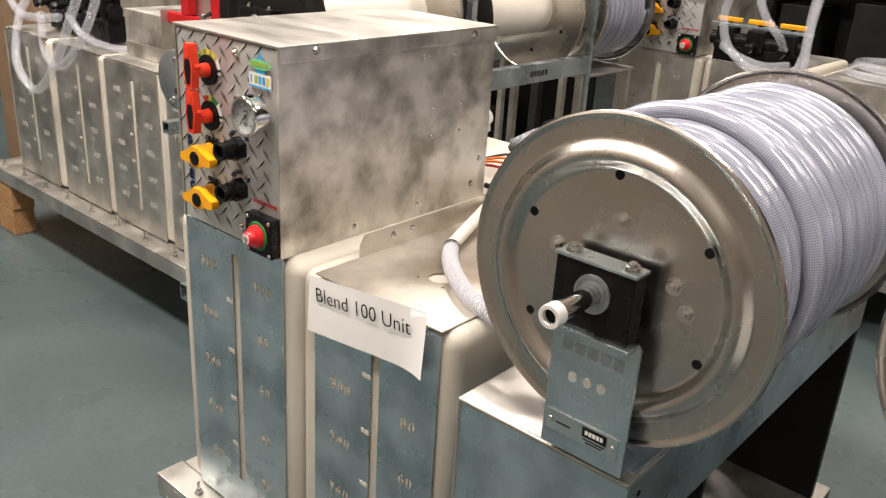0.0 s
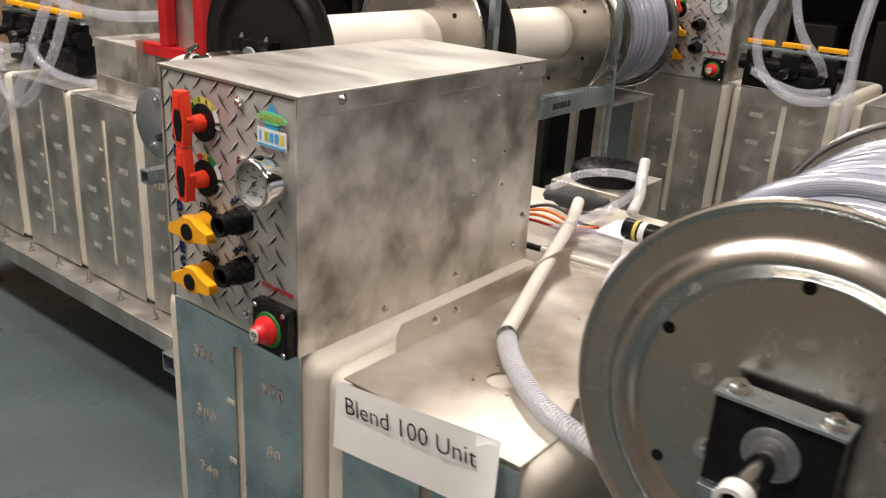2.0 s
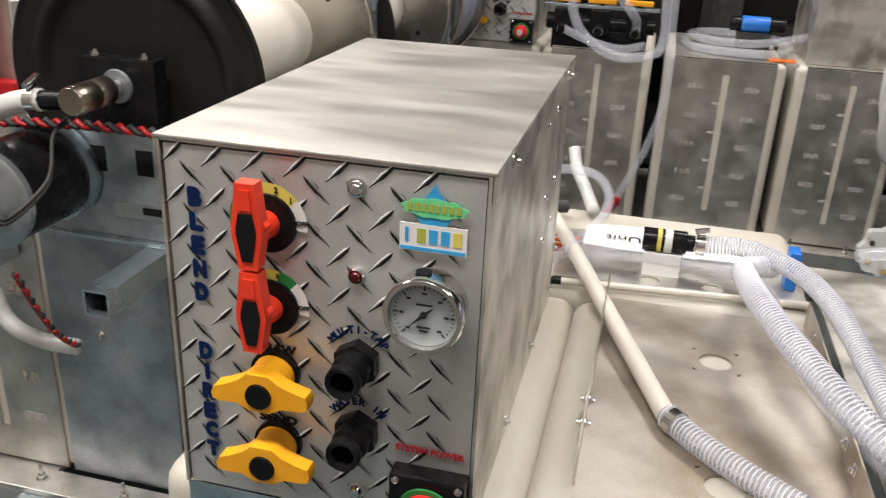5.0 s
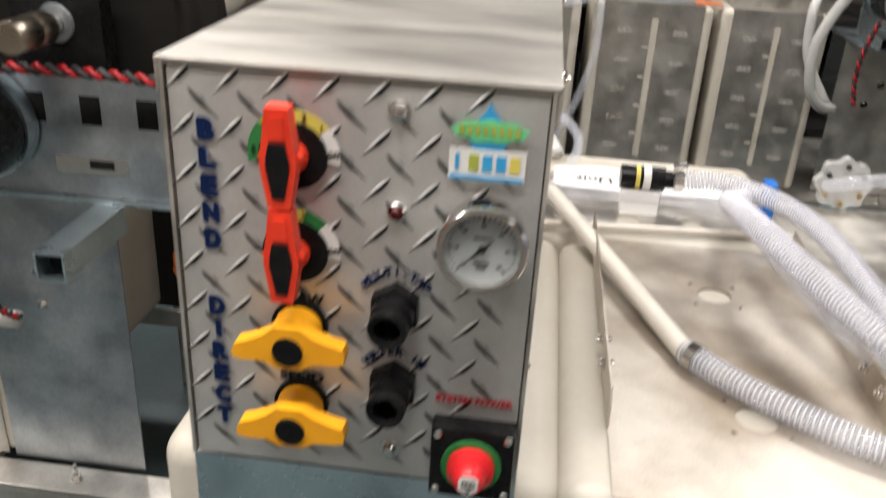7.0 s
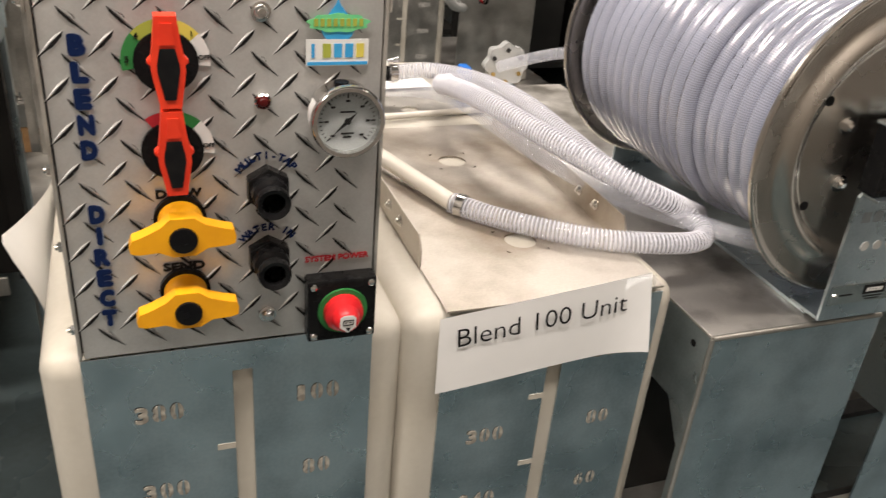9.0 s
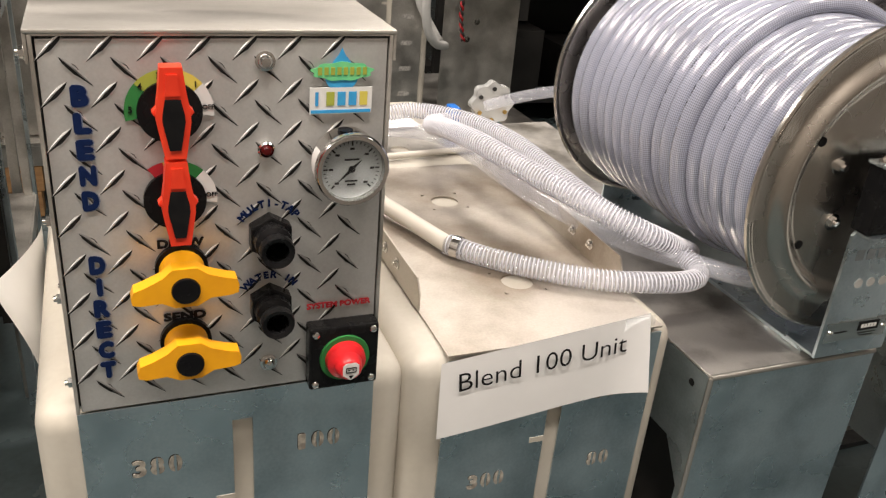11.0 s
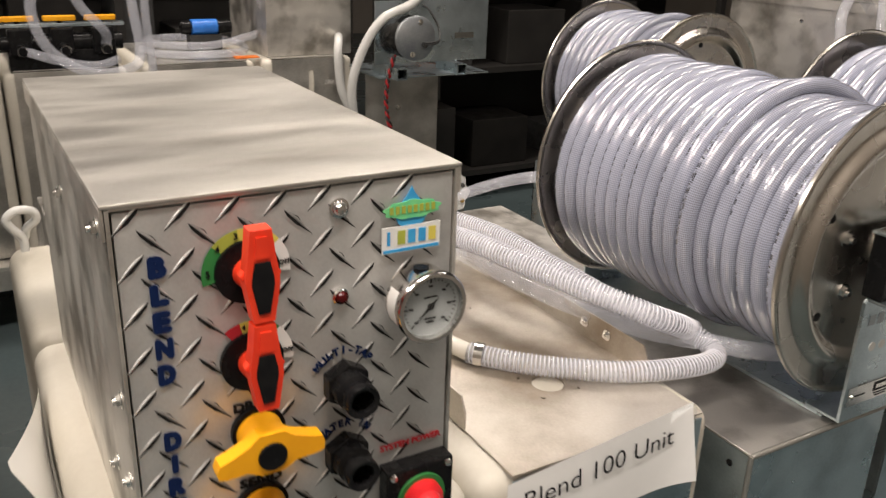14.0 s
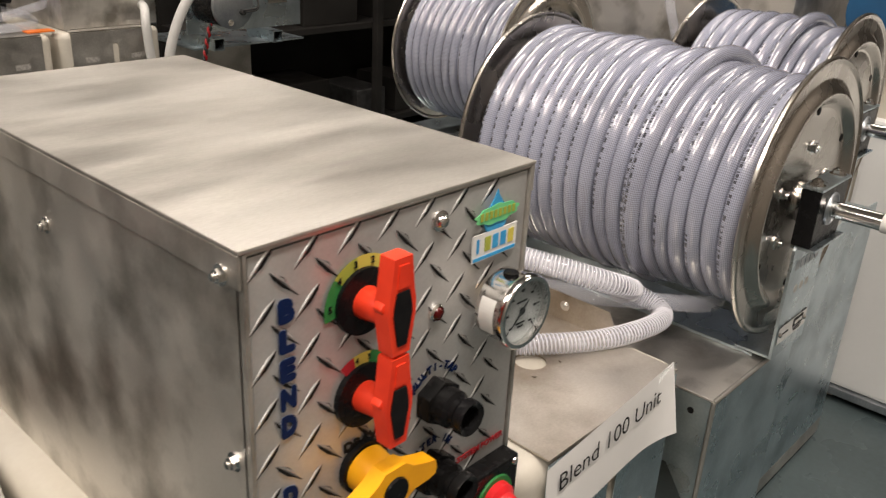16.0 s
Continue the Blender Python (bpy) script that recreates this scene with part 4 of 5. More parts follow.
def bearing_stand(loc, group="reel stands", drop=0.252, plate_mat=SHEET, front=True, words=True):
    """Bearing block on a folded upright plate. Its middle at the shaft, the plate in front of the flange."""
    root = thing("reel_stand", loc, "aluminium reel stand with black bearing block and name plate", "reel stand", group)
    bm = boxes((-0.055, 0.053, -0.050, -0.022, -0.0505, 0.036))
    blk = part("bearing_block", bm, BLACK, root, "black bearing block", bevel=0.002)
    part("bearing_race", lathe([(0.0128, -0.0505), (0.0128, -0.052), (0.0165, -0.052), (0.0168, -0.0512), (0.021, -0.0512), (0.0215, -0.0525), (0.0245, -0.0525), (0.0250, -0.0500)], 36), GALV, blk, smooth=True)
    part("block_strap", boxes((-0.057, 0.055, -0.052, -0.020, 0.0365, 0.0405)), SHEET, blk, bevel=0.0008)
    for x in (-0.040, 0.040):
        part("strap_bolt", hexbolt(bmesh.new(), (x, -0.036, 0.0406), (0, 0, 1), 0.0085, 0.006), CHROME, blk, smooth=True)
    # upright plate with folded lip
    yp = -0.0285
    out = [(-0.057, -drop), (0.065, -drop), (0.065, -0.058), (0.060, -0.052), (-0.052, -0.052), (-0.057, -0.058)]
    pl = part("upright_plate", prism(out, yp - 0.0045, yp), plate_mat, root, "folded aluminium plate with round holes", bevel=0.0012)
    part("plate_lip", boxes((-0.054, 0.062, -0.058, yp - 0.0047, -0.0555, -0.0512)), plate_mat, pl, bevel=0.001)
    part("plate_foot", boxes((-0.057, 0.065, yp + 0.0002, yp + 0.055, -drop, -drop + 0.0045)), plate_mat, pl, bevel=0.001)
    if words:
        for k in range(5):
            part("name_bar", boxes((-0.041 + 0.0185 * k, -0.0275 + 0.0185 * k, yp - 0.0050, yp - 0.0047, -0.094, -0.079)), GALV, pl)
    for x in (-0.021, 0.0, 0.021):
        # white discs put the bright reflection into the plate's three holes
        part("plate_hole", rods(((x, yp - 0.0045, -0.129), (x, yp - 0.0052, -0.129), 0.0068, 24)), WHITEPRINT, pl, "round hole, its reflection set as a white disc")
    bdg = part("name_badge", boxes((-0.052, 0.056, yp - 0.0062, yp - 0.0047, -0.216, -0.187)), CHROME, pl, "bright metal name plate")
    part("badge_field", boxes((0.004, 0.040, yp - 0.0068, yp - 0.0063, -0.204, -0.190)), INK, bdg)
    if words:
        part("badge_marks", boxes(*[(0.0085 + 0.0056 * k, 0.0128 + 0.0056 * k, yp - 0.0072, yp - 0.0069, -0.200, -0.194) for k in range(5)]), WHITEPRINT, bdg)
    for x0, x1, z0, z1 in ((0.006, 0.038, -0.2085, -0.207), (0.010, 0.034, -0.2125, -0.211), (-0.036, -0.014, -0.203, -0.201)):
        part("badge_bar", boxes((x0, x1, yp - 0.0067, yp - 0.0063, z0, z1)), INK, bdg)
    for x in (-0.044, 0.049):
        part("badge_rivet", rivet(bmesh.new(), (x, yp - 0.0062, -0.2015), (0, -1, 0), 0.0042), CHROME, bdg, smooth=True)
    return root


RX, RZ = 0.967, 0.988
main_reel = reel((RX, -0.018, RZ), 0.498, "hose reels", "stainless steel hose reel full of clear hose")
wound = thing("wound_hose", (RX, -0.018, RZ), "clear braided hose wound on the steel reel", "hose", "wound hoses")
windings(wound, 0.498, 3)
bearing_stand((RX, -0.012, RZ), drop=0.240)

# folded base under the reel
base = thing("base_housing", (0.755, -0.032, 0.146), "folded aluminium base housing under the reel", "base housing", "reel bases")
bw, bd, bh = 0.285, 1.03, 0.590
part("base_top", boxes((0, bw, 0, bd, bh - 0.004, bh)), ALU, base, "aluminium top deck", bevel=0.0018)
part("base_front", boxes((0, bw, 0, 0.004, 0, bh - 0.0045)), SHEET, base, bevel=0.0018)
part("fold_edge", rods(((0.001, 0.0012, bh - 0.0035), (bw - 0.001, 0.0012, bh - 0.0035), 0.0042, 12)), ALU_TOP, base, "bright folded edge", smooth=True)
part("fold_edge", rods(((0.0025, 0.0012, 0.001), (0.0025, 0.0012, bh - 0.004), 0.0036, 12)), ALU_TOP, base, "bright folded edge", smooth=True)
for x in (0.0, bw - 0.003):
    bm = bmesh.new()
    out = [(0.0045, 0.0), (0.014, 0.0), (0.014, 0.395), (0.055, 0.455), (bd, 0.455), (bd, bh - 0.0045), (0.0045, bh - 0.0045)]
    a = [bm.verts.new((x, y, z)) for y, z in out]
    b = [bm.verts.new((x + 0.003, y, z)) for y, z in out]
    bm.faces.new(a)
    bm.faces.new(b[::-1])
    for k in range(len(out)):
        bm.faces.new((a[k], b[k], b[(k + 1) % len(out)], a[(k + 1) % len(out)]))
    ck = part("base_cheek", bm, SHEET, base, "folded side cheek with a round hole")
    part("cheek_hole", rods(((x - 0.0006, 0.032, bh - 0.030), (x + 0.0036, 0.032, bh - 0.030), 0.0052, 18)), INK, ck)
# black plates put in for the shade under and behind the open base
part("rear_shade_plate", boxes((0.002, bw - 0.002, bd - 0.02, bd, 0, 0.455)), BLACK_PAINT_SHADE, base, "black plate standing for the shade behind the base")
part("inner_shade_plate", boxes((0.012, bw - 0.012, 0.30, 0.31, 0, bh - 0.006)), BLACK_PAINT_SHADE, base, "black plate standing for the shade inside the base")
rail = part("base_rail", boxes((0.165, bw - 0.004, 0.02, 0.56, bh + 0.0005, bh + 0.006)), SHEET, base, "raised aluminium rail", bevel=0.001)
for x, y in ((0.183, 0.032), (0.255, 0.03)):
    part("base_bolt", hexbolt(bmesh.new(), (x, y, bh + 0.006), (0, 0, 1), 0.0075, 0.006), CHROME, base, smooth=True)
rear_st = part("rear_support", boxes((0.155, 0.275, 0.545, 0.55, bh + 0.0065, bh + 0.26)), SHEET, base, "rear reel upright", bevel=0.001)

# ---- hoses on the main tank ----
pipe = hose("white_pipe", [(0.268, 0.815, 0.850), (0.318, 0.700, 0.840), (0.400, 0.480, 0.830), (0.487, 0.250, 0.8185)], 0.0125, PVC, "cream plastic pipe lying across the tank top", category="pipe")
ribbed("suction_hose", [(0.487, 0.250, 0.8185), (0.527, 0.200, 0.8185), (0.580, 0.152, 0.819), (0.648, 0.106, 0.819), (0.716, 0.083, 0.8185), (0.776, 0.080, 0.815), (0.812, 0.100, 0.812), (0.812, 0.130, 0.822), (0.785, 0.155, 0.838)], 0.0145, "clear suction hose with white spiral rib on the tank")
cl = part("hose_clamp", lathe([(0.0155, -0.006), (0.0168, -0.006), (0.0168, 0.006), (0.0155, 0.006)], 28), CHROME, None, smooth=True)
tagged(cl, "bright steel worm clamp round the hose", "hose clamp", "hose clamps")
cl.matrix_basis = look((0.497, 0.237, 0.8185), (0.6, 0.13, 0.8185)) @ pose(0, 0, 0, 90, 0, 0)
scr = part("clamp_screw", rods(((0.008, 0.0, 0.0195), (-0.010, 0.0, 0.0195), 0.0042, 12)), CHROME, cl, smooth=True)
ribbed("suction_hose", [(0.530, 0.704, 0.866), (0.600, 0.694, 0.872), (0.668, 0.610, 0.876), (0.704, 0.500, 0.874), (0.724, 0.370, 0.862), (0.742, 0.240, 0.850), (0.772, 0.180, 0.842), (0.812, 0.165, 0.826), (0.860, 0.190, 0.800), (0.900, 0.230, 0.775)], 0.0145, "clear suction hose with white rib running to the reel")
ribbed("suction_hose", [(0.640, 0.665, 0.858), (0.596, 0.620, 0.870), (0.583, 0.520, 0.896), (0.590, 0.405, 0.912), (0.622, 0.305, 0.905), (0.667, 0.205, 0.893), (0.718, 0.145, 0.873), (0.772, 0.135, 0.848), (0.828, 0.165, 0.815), (0.880, 0.210, 0.778)], 0.0165, "looped clear suction hose with white rib")
hose("braided_hose", [(0.310, 0.690, 0.832), (0.45, 0.70, 0.836), (0.560, 0.685, 0.838), (0.612, 0.62, 0.846), (0.627, 0.54, 0.850), (0.649, 0.362, 0.850), (0.693, 0.242, 0.840), (0.739, 0.162, 0.835), (0.796, 0.108, 0.830), (0.846, 0.060, 0.826), (0.905, 0.055, 0.815), (0.96, 0.10, 0.800)], 0.0135, CLEARHOSE, "clear braided hose leading under the reel")
hose("braided_hose", [(0.300, 0.64, 0.832), (0.355, 0.735, 0.862), (0.370, 0.84, 0.880), (0.335, 0.955, 0.885), (0.260, 0.985, 0.880), (0.19, 0.95, 0.868), (0.16, 0.86, 0.842)], 0.0095, CLEARHOSE, "clear hose looped behind the control box")
hose("clear_tube", [(-0.012, 0.965, 0.800), (-0.014, 0.960, 0.828), (-0.030, 0.950, 0.852), (-0.036, 0.945, 0.872), (-0.018, 0.942, 0.886), (0.006, 0.948, 0.880), (0.012, 0.955, 0.862), (-0.004, 0.965, 0.845), (-0.010, 0.975, 0.822)], 0.0075, GREYHOSE, "knotted milky tube on the tank beside the box")
hose("braided_hose", [(0.34, 0.93, 0.820), (0.318, 1.00, 0.835), (0.290, 1.06, 0.862), (0.278, 1.09, 0.895)], 0.0125, GREYHOSE, "stubby milky hose standing up behind the box")
hose("clear_tube", [(0.80, 0.84, 0.83), (0.86, 0.80, 0.86), (0.91, 0.75, 0.885), (0.97, 0.70, 0.90)], 0.012, CLEARHOSE, "clear tube leading behind the reel")
# valve with a yellow label
valve = thing("inline_valve", (0.472, 0.703, 0.865), "black in-line valve with a yellow and white label", "valve")
part("valve_body", rods(((-0.035, 0, 0), (0.035, 0.001, 0), 0.019, 24), ((0.035, 0.001, 0), (0.048, 0.001, 0), 0.014, 20)), BLACK, valve, smooth=True, bevel=0.001)
part("valve_label", lathe([(0.0193, -0.012), (0.0197, -0.012), (0.0197, -0.005), (0.0193, -0.005)], 28, axis="X"), LEMON, valve, "yellow label", smooth=True)
part("valve_label", lathe([(0.0193, 0.000), (0.0197, 0.000), (0.0197, 0.012), (0.0193, 0.012)], 28, axis="X"), WHITEPRINT, valve, "white label", smooth=True)
part("valve_clamp", lathe([(0.0150, 0.050), (0.0172, 0.050), (0.0172, 0.064), (0.0150, 0.064)], 28, axis="X"), CHROME, valve, smooth=True)
part("clamp_screw", rods(((0.045, 0.0, 0.022), (0.068, 0.004, 0.026), 0.0045, 12)), CHROME, valve, smooth=True)
part("drain_screw", rods(((0.03, -0.004, -0.016), (0.03, -0.004, -0.045), 0.003, 10)), CHROME, valve, smooth=True)
part("valve_support", boxes((-0.03, 0.03, -0.012, 0.012, -0.062, -0.0185)), PAPER, valve, "white plastic rest")
part_clip = part("blue_clip", boxes((0.668, 0.686, 0.70, 0.735, 0.806, 0.872)), BLUECLIP, None, bevel=0.003)
tagged(part_clip, "blue plastic pipe clip on the tank", "clip")
lab = paper("paper_label", (16, 4), lambda u, v: (0.335 + 0.30 * u, 0.775 + 0.10 * v, 0.8105 + 0.010 * (u - 0.4) ** 2 + 0.008 * v * math.sin(5 * u)), None, "white paper sheet with printed word lying on the tank", "paper")
lettering("word", "Unit", 0.026, INK, lab, (0.405, 0.815, 0.8165), flat=(0, 0, 180), depth=0.0002)
meter = thing("flow_meter", (0.890, 1.00, 0.785), "clear acrylic flow meter disc with brass fittings", "flow meter")
ring = []
for k in range(72):
    a = 2 * math.pi * k / 72
    rr = 0.050 + 0.004 * math.cos(8 * a)
    ring.append((rr * math.cos(a), rr * math.sin(a)))
part("meter_body", prism(ring, -0.010, 0.010), ACRYLIC, meter, bevel=0.001)
for k in range(6):
    a = radians(30 + 60 * k)
    part("meter_screw", rods(((0.037 * math.cos(a), -0.014, 0.037 * math.sin(a)), (0.037 * math.cos(a), 0.012, 0.037 * math.sin(a)), 0.005, 12)), BRASS if k in (3, 4, 5) else RUBBER, meter, smooth=True)
part("meter_foot", boxes((-0.03, 0.03, -0.012, 0.012, -0.055, -0.048)), SHEET, meter)
# boxes and wires behind the control box
crate = thing("metal_case", (0.0, 1.07, 0), "plain aluminium case with a round black lid", "case")
part("case_body", boxes((0.04, 0.235, 0, 0.23, FZ, 0.80)), ALU, crate, bevel=0.002)
part("case_lid", lathe([(0.0, 0.838), (0.078, 0.838), (0.091, 0.83), (0.095, 0.815), (0.095, 0.8005)], 40, axis="Z", at=(0.137, 0.115, 0)), BLACK, crate, "round black screw lid", smooth=True)
bulb = part("primer_bulb", lathe([(0.004, -0.075), (0.012, -0.07), (0.013, -0.05), (0.022, -0.035), (0.026, 0.0), (0.022, 0.035), (0.013, 0.05), (0.012, 0.07), (0.004, 0.075)], 28, axis="X"), RUBBER, None, smooth=True)
bulb.matrix_basis = pose(0.225, 0.88, 0.832, 0, 0, 20)
tagged(bulb, "black rubber primer bulb on the tank top", "primer bulb")
for k, (mat, nm) in enumerate(((WIRE, "red_cable"), (OWIRE, "orange_cable"), (OWIRE, "orange_cable"), (RUBBER, "black_cable"))):
    hose(nm, [(0.14, 0.66 + 0.03 * k, 0.812), (0.22, 0.70 + 0.028 * k, 0.825 + 0.004 * k), (0.30, 0.72 + 0.02 * k, 0.818), (0.33, 0.80, 0.812)], 0.0035, mat, nm.replace("_", " ") + " lying on the tank top", "loose cables", category="cable")

# ---- repeated machinery ----


def manifold(loc, n, group):
    """Black valve row with yellow bar handles on a bright rail."""
    root = thing("valve_manifold", loc, "black valve manifold with yellow handles and bright rail", "valve manifold", group)
    w = 0.115 * n
    part("manifold_body", rods(((0, 0, 0), (w, 0, 0), 0.026, 20)), BLACK, root, smooth=True)
    part("manifold_rail", boxes((-0.01, w + 0.01, -0.012, 0.03, 0.046, 0.056)), SHEET, root, bevel=0.001)
    part("manifold_base", boxes((0.02, w - 0.02, -0.02, 0.05, -0.105, -0.020)), BLACK, root, bevel=0.004)
    for k in range(n):
        x = 0.115 * (k + 0.5)
        v = part("valve_block", boxes((x - 0.032, x + 0.032, -0.034, 0.034, -0.034, 0.045)), BLACK, root, bevel=0.006)
        part("bar_handle", boxes((x - 0.045, x + 0.045, -0.010, 0.010, 0.062, 0.078)), YELLOW, v, "yellow bar handle", bevel=0.004)
        part("handle_stem", rods(((x, 0, 0.045), (x, 0, 0.063), 0.009, 14)), BLACK, v, smooth=True)
        part("outlet", rods(((x, -0.03, -0.008), (x, -0.085, -0.016), 0.013, 18)), BLACK, v, smooth=True)
        part("outlet_clamp", rods(((x, -0.066, -0.013), (x, -0.078, -0.015), 0.0155, 18)), CHROME, v, smooth=True)
    return root


def motor(loc, group="reel motors"):
    """Round electric motor seen at its end cap, the axis along y."""
    root = thing("reel_motor", loc, "black cylindrical electric reel motor with grey end cap", "motor", group)
    part("motor_body", rods(((0, 0.012, 0), (0, 0.13, 0), 0.072, 44)), BLACK, root, smooth=True, bevel=0.002)
    part("end_cap", lathe([(0.0, 0.0), (0.070, 0.0), (0.0745, 0.003), (0.0745, 0.013), (0.0, 0.013)], 48), GALV, root, "grey steel end cap", smooth=True)
    part("gear_ring", lathe([(0.0, 0.131), (0.0765, 0.131), (0.0765, 0.158), (0.0, 0.158)], 44), SHEET, root, "bright gearbox ring", smooth=True)
    for a in (75, 255):
        a = radians(a)
        part("cap_bolt", hexbolt(bmesh.new(), (0.055 * math.cos(a), 0, 0.055 * math.sin(a)), (0, -1, 0), 0.007, 0.005), CHROME, root, smooth=True)
    part("cable_boot", rods(((0.028, 0.002, -0.022), (0.030, -0.012, -0.022), 0.009, 16)), RUBBER, root, smooth=True)
    for d in (0, 0.006):
        tube("motor_wire", smooth_path([(0.03, -0.012, -0.022 + d), (0.07, -0.03, -0.01 + d), (0.095, 0.02, 0.03 + d), (0.08, 0.06, 0.085), (0.075, 0.10, 0.095 + d)], 6), 0.0028, RUBBER, root, sides=8)
    return root


def square_tube(loc, length, w=0.032, label="open square aluminium tube under the motor"):
    root = thing("square_tube", loc, label, "square tube", "square tubes")
    t = 0.003
    for nm, d in (("tube_side", (-w / 2, w / 2, 0, length, w / 2 - t, w / 2)), ("tube_side", (-w / 2, w / 2, 0, length, -w / 2, -w / 2 + t)), ("tube_side", (-w / 2, -w / 2 + t, 0, length, -w / 2 + t, w / 2 - t)), ("tube_side", (w / 2 - t, w / 2, 0, length, -w / 2 + t, w / 2 - t))):
        part(nm, boxes(d), SHEET, root)
    # black plate set inside for the shade in the hollow tube
    part("tube_shade", boxes((-w / 2 + t, w / 2 - t, 0.05, 0.055, -w / 2 + t, w / 2 - t)), INK, root)
    return root


def long_tank(loc, cols, y, zt, zb, depth, group, label, numbers=()):
    """Row of sheet-clad tank lobes."""
    root = thing("tank_row", loc, label, "tank", group)
    for k, (x0, x1) in enumerate(cols):
        rounded_tank(root, x0 - 0.030, x1 + 0.030, y, y + depth, zb, zt, 0.02)
        lf, rt = numbers[k] if k < len(numbers) else (("#",) * 5, ("#",) * 5)
        sheet_column(root, x0, x1, y - 0.001, zb + 0.002, zt - 0.001, lf, rt, WORN)
        part("cover_sheet", boxes((x0, x1, y - 0.0005, y + depth - 0.03, zt + 0.001, zt + 0.0035)), WORN, root, "stained aluminium cover sheet", bevel=0.0006)
    return root


def long_skid(loc, x0, x1, y0, y1, z0, z1, blocks, wood_z, deck_x):
    root = thing("skid_frame", loc, "long aluminium skid frame raised on timber blocks", "skid", "skid frames")
    part("channel_top", boxes((x0, x1, y0, y0 + 0.06, z1 - 0.010, z1)), WORN, root, bevel=0.0015)
    part("channel_web", boxes((x0, x1, y0, y0 + 0.008, z0, z1 - 0.0105)), WORN, root, bevel=0.0015)
    part("deck", boxes((x0, deck_x, y0 + 0.061, y1, z1 - 0.012, z1 - 0.002)), WORN, root)
    part("rear_channel", boxes((x0, x1, y1 - 0.01, y1, z0, z1 - 0.013)), WORN, root)
    n = int((x1 - x0) / 0.17)
    for k in range(n):
        skid_bolt(root, x0 + 0.09 + k * 0.17, y0 + 0.03, z1)
    for bx in blocks:
        w = thing("timber_block", (bx, y0 + 0.06, FZ), "sawn pine timber blocks stacked under the skid", "timber block", "timber blocks")
        h = (wood_z - FZ) / 2
        for k in range(2):
            part("timber", boxes((-0.07 + 0.01 * k, 0.07 + 0.01 * k, -0.055, 0.03, k * h + 0.001, (k + 1) * h - 0.001)), WOOD, w, bevel=0.003)
    return root


# ---- unit beside the control box ----
L4 = ("#", "120", "80", "40", "#"), ("40", "30", "20", "10", "#")
long_tank((0, 0, 0), [(-1.86, -1.55), (-1.49, -1.19), (-1.15, -0.845), (-0.80, -0.54)], 0.452, 0.893, 0.359, 0.60, "tanks", "row of white tanks clad in stained aluminium sheets", [(("#",) * 5, ("#",) * 5)] * 3 + [L4])
long_skid((0, 0, 0), -2.02, -0.215, 0.380, 1.00, 0.303, 0.357, (-1.93, -0.305), 0.303, -0.56)
square_tube((-0.565, 0.330, 0.320), 0.049, 0.05, "open square tube of the skid frame")
unit_l_case = thing("valve_case", (-1.20, 0.56, 0.898), "low aluminium case on the tank row", "case", "aluminium cases")
part("case_body", boxes((0, 0.30, 0, 0.26, 0.0, 0.135)), ALU, unit_l_case, bevel=0.002)
part("case_flange", boxes((0.06, 0.34, -0.035, -0.032, 0.0, 0.045)), ALU, unit_l_case, bevel=0.0008)
upper = thing("cover_plate", (-1.75, 0.84, 0.898), "aluminium cover on the tank row", "cover", "aluminium cases")
part("cover_body", boxes((0, 0.78, 0, 0.25, 0, 0.22)), ALU, upper, bevel=0.003)
manifold((-1.74, 0.575, 1.01), 4, "valve manifolds")
hose("clear_tube", [(-1.22, 0.52, 1.42), (-1.25, 0.48, 1.18), (-1.30, 0.44, 1.02), (-1.38, 0.41, 0.86), (-1.48, 0.40, 0.755), (-1.58, 0.40, 0.725), (-1.70, 0.41, 0.80), (-1.76, 0.46, 0.93), (-1.77, 0.50, 1.0)], 0.0155, CLEARHOSE, "clear hose hanging in a loop before the tanks")
hose("clear_tube", [(-1.16, 0.54, 1.42), (-1.20, 0.50, 1.16), (-1.25, 0.46, 0.98), (-1.34, 0.43, 0.86), (-1.45, 0.43, 0.82), (-1.56, 0.45, 0.86), (-1.62, 0.48, 0.97)], 0.0145, CLEARHOSE, "clear hose hanging in a loop before the tanks")
hose("clear_tube", [(-2.0, 0.52, 1.02), (-1.80, 0.48, 0.955), (-1.66, 0.48, 0.95), (-1.53, 0.50, 0.965)], 0.0155, CLEARHOSE, "clear hose clamped to the manifold")
hose("clear_tube", [(-1.65, 0.62, 1.13), (-1.40, 0.60, 1.10), (-1.15, 0.60, 1.095), (-0.94, 0.62, 1.115)], 0.0155, CLEARHOSE, "clear hose running level above the tanks")
hose("clear_tube", [(-1.46, 0.50, 0.985), (-1.38, 0.50, 0.93), (-1.24, 0.52, 0.905), (-1.12, 0.54, 0.912)], 0.0135, CLEARHOSE, "clear hose lying on the tank row")
pump = thing("small_pump", (-0.99, 0.80, 1.12), "dark blue pump with a brass fitting", "pump", "pumps")
part("pump_body", rods(((-0.06, 0, 0.04), (0.06, 0, 0.04), 0.045, 24)), BLUE, pump, smooth=True, bevel=0.003)
part("pump_foot", boxes((-0.06, 0.06, -0.05, 0.05, -0.004, 0.006)), RUBBER, pump)
part("pump_fitting", rods(((0.06, 0, 0.05), (0.11, 0, 0.055), 0.014, 16)), BRASS, pump, smooth=True)
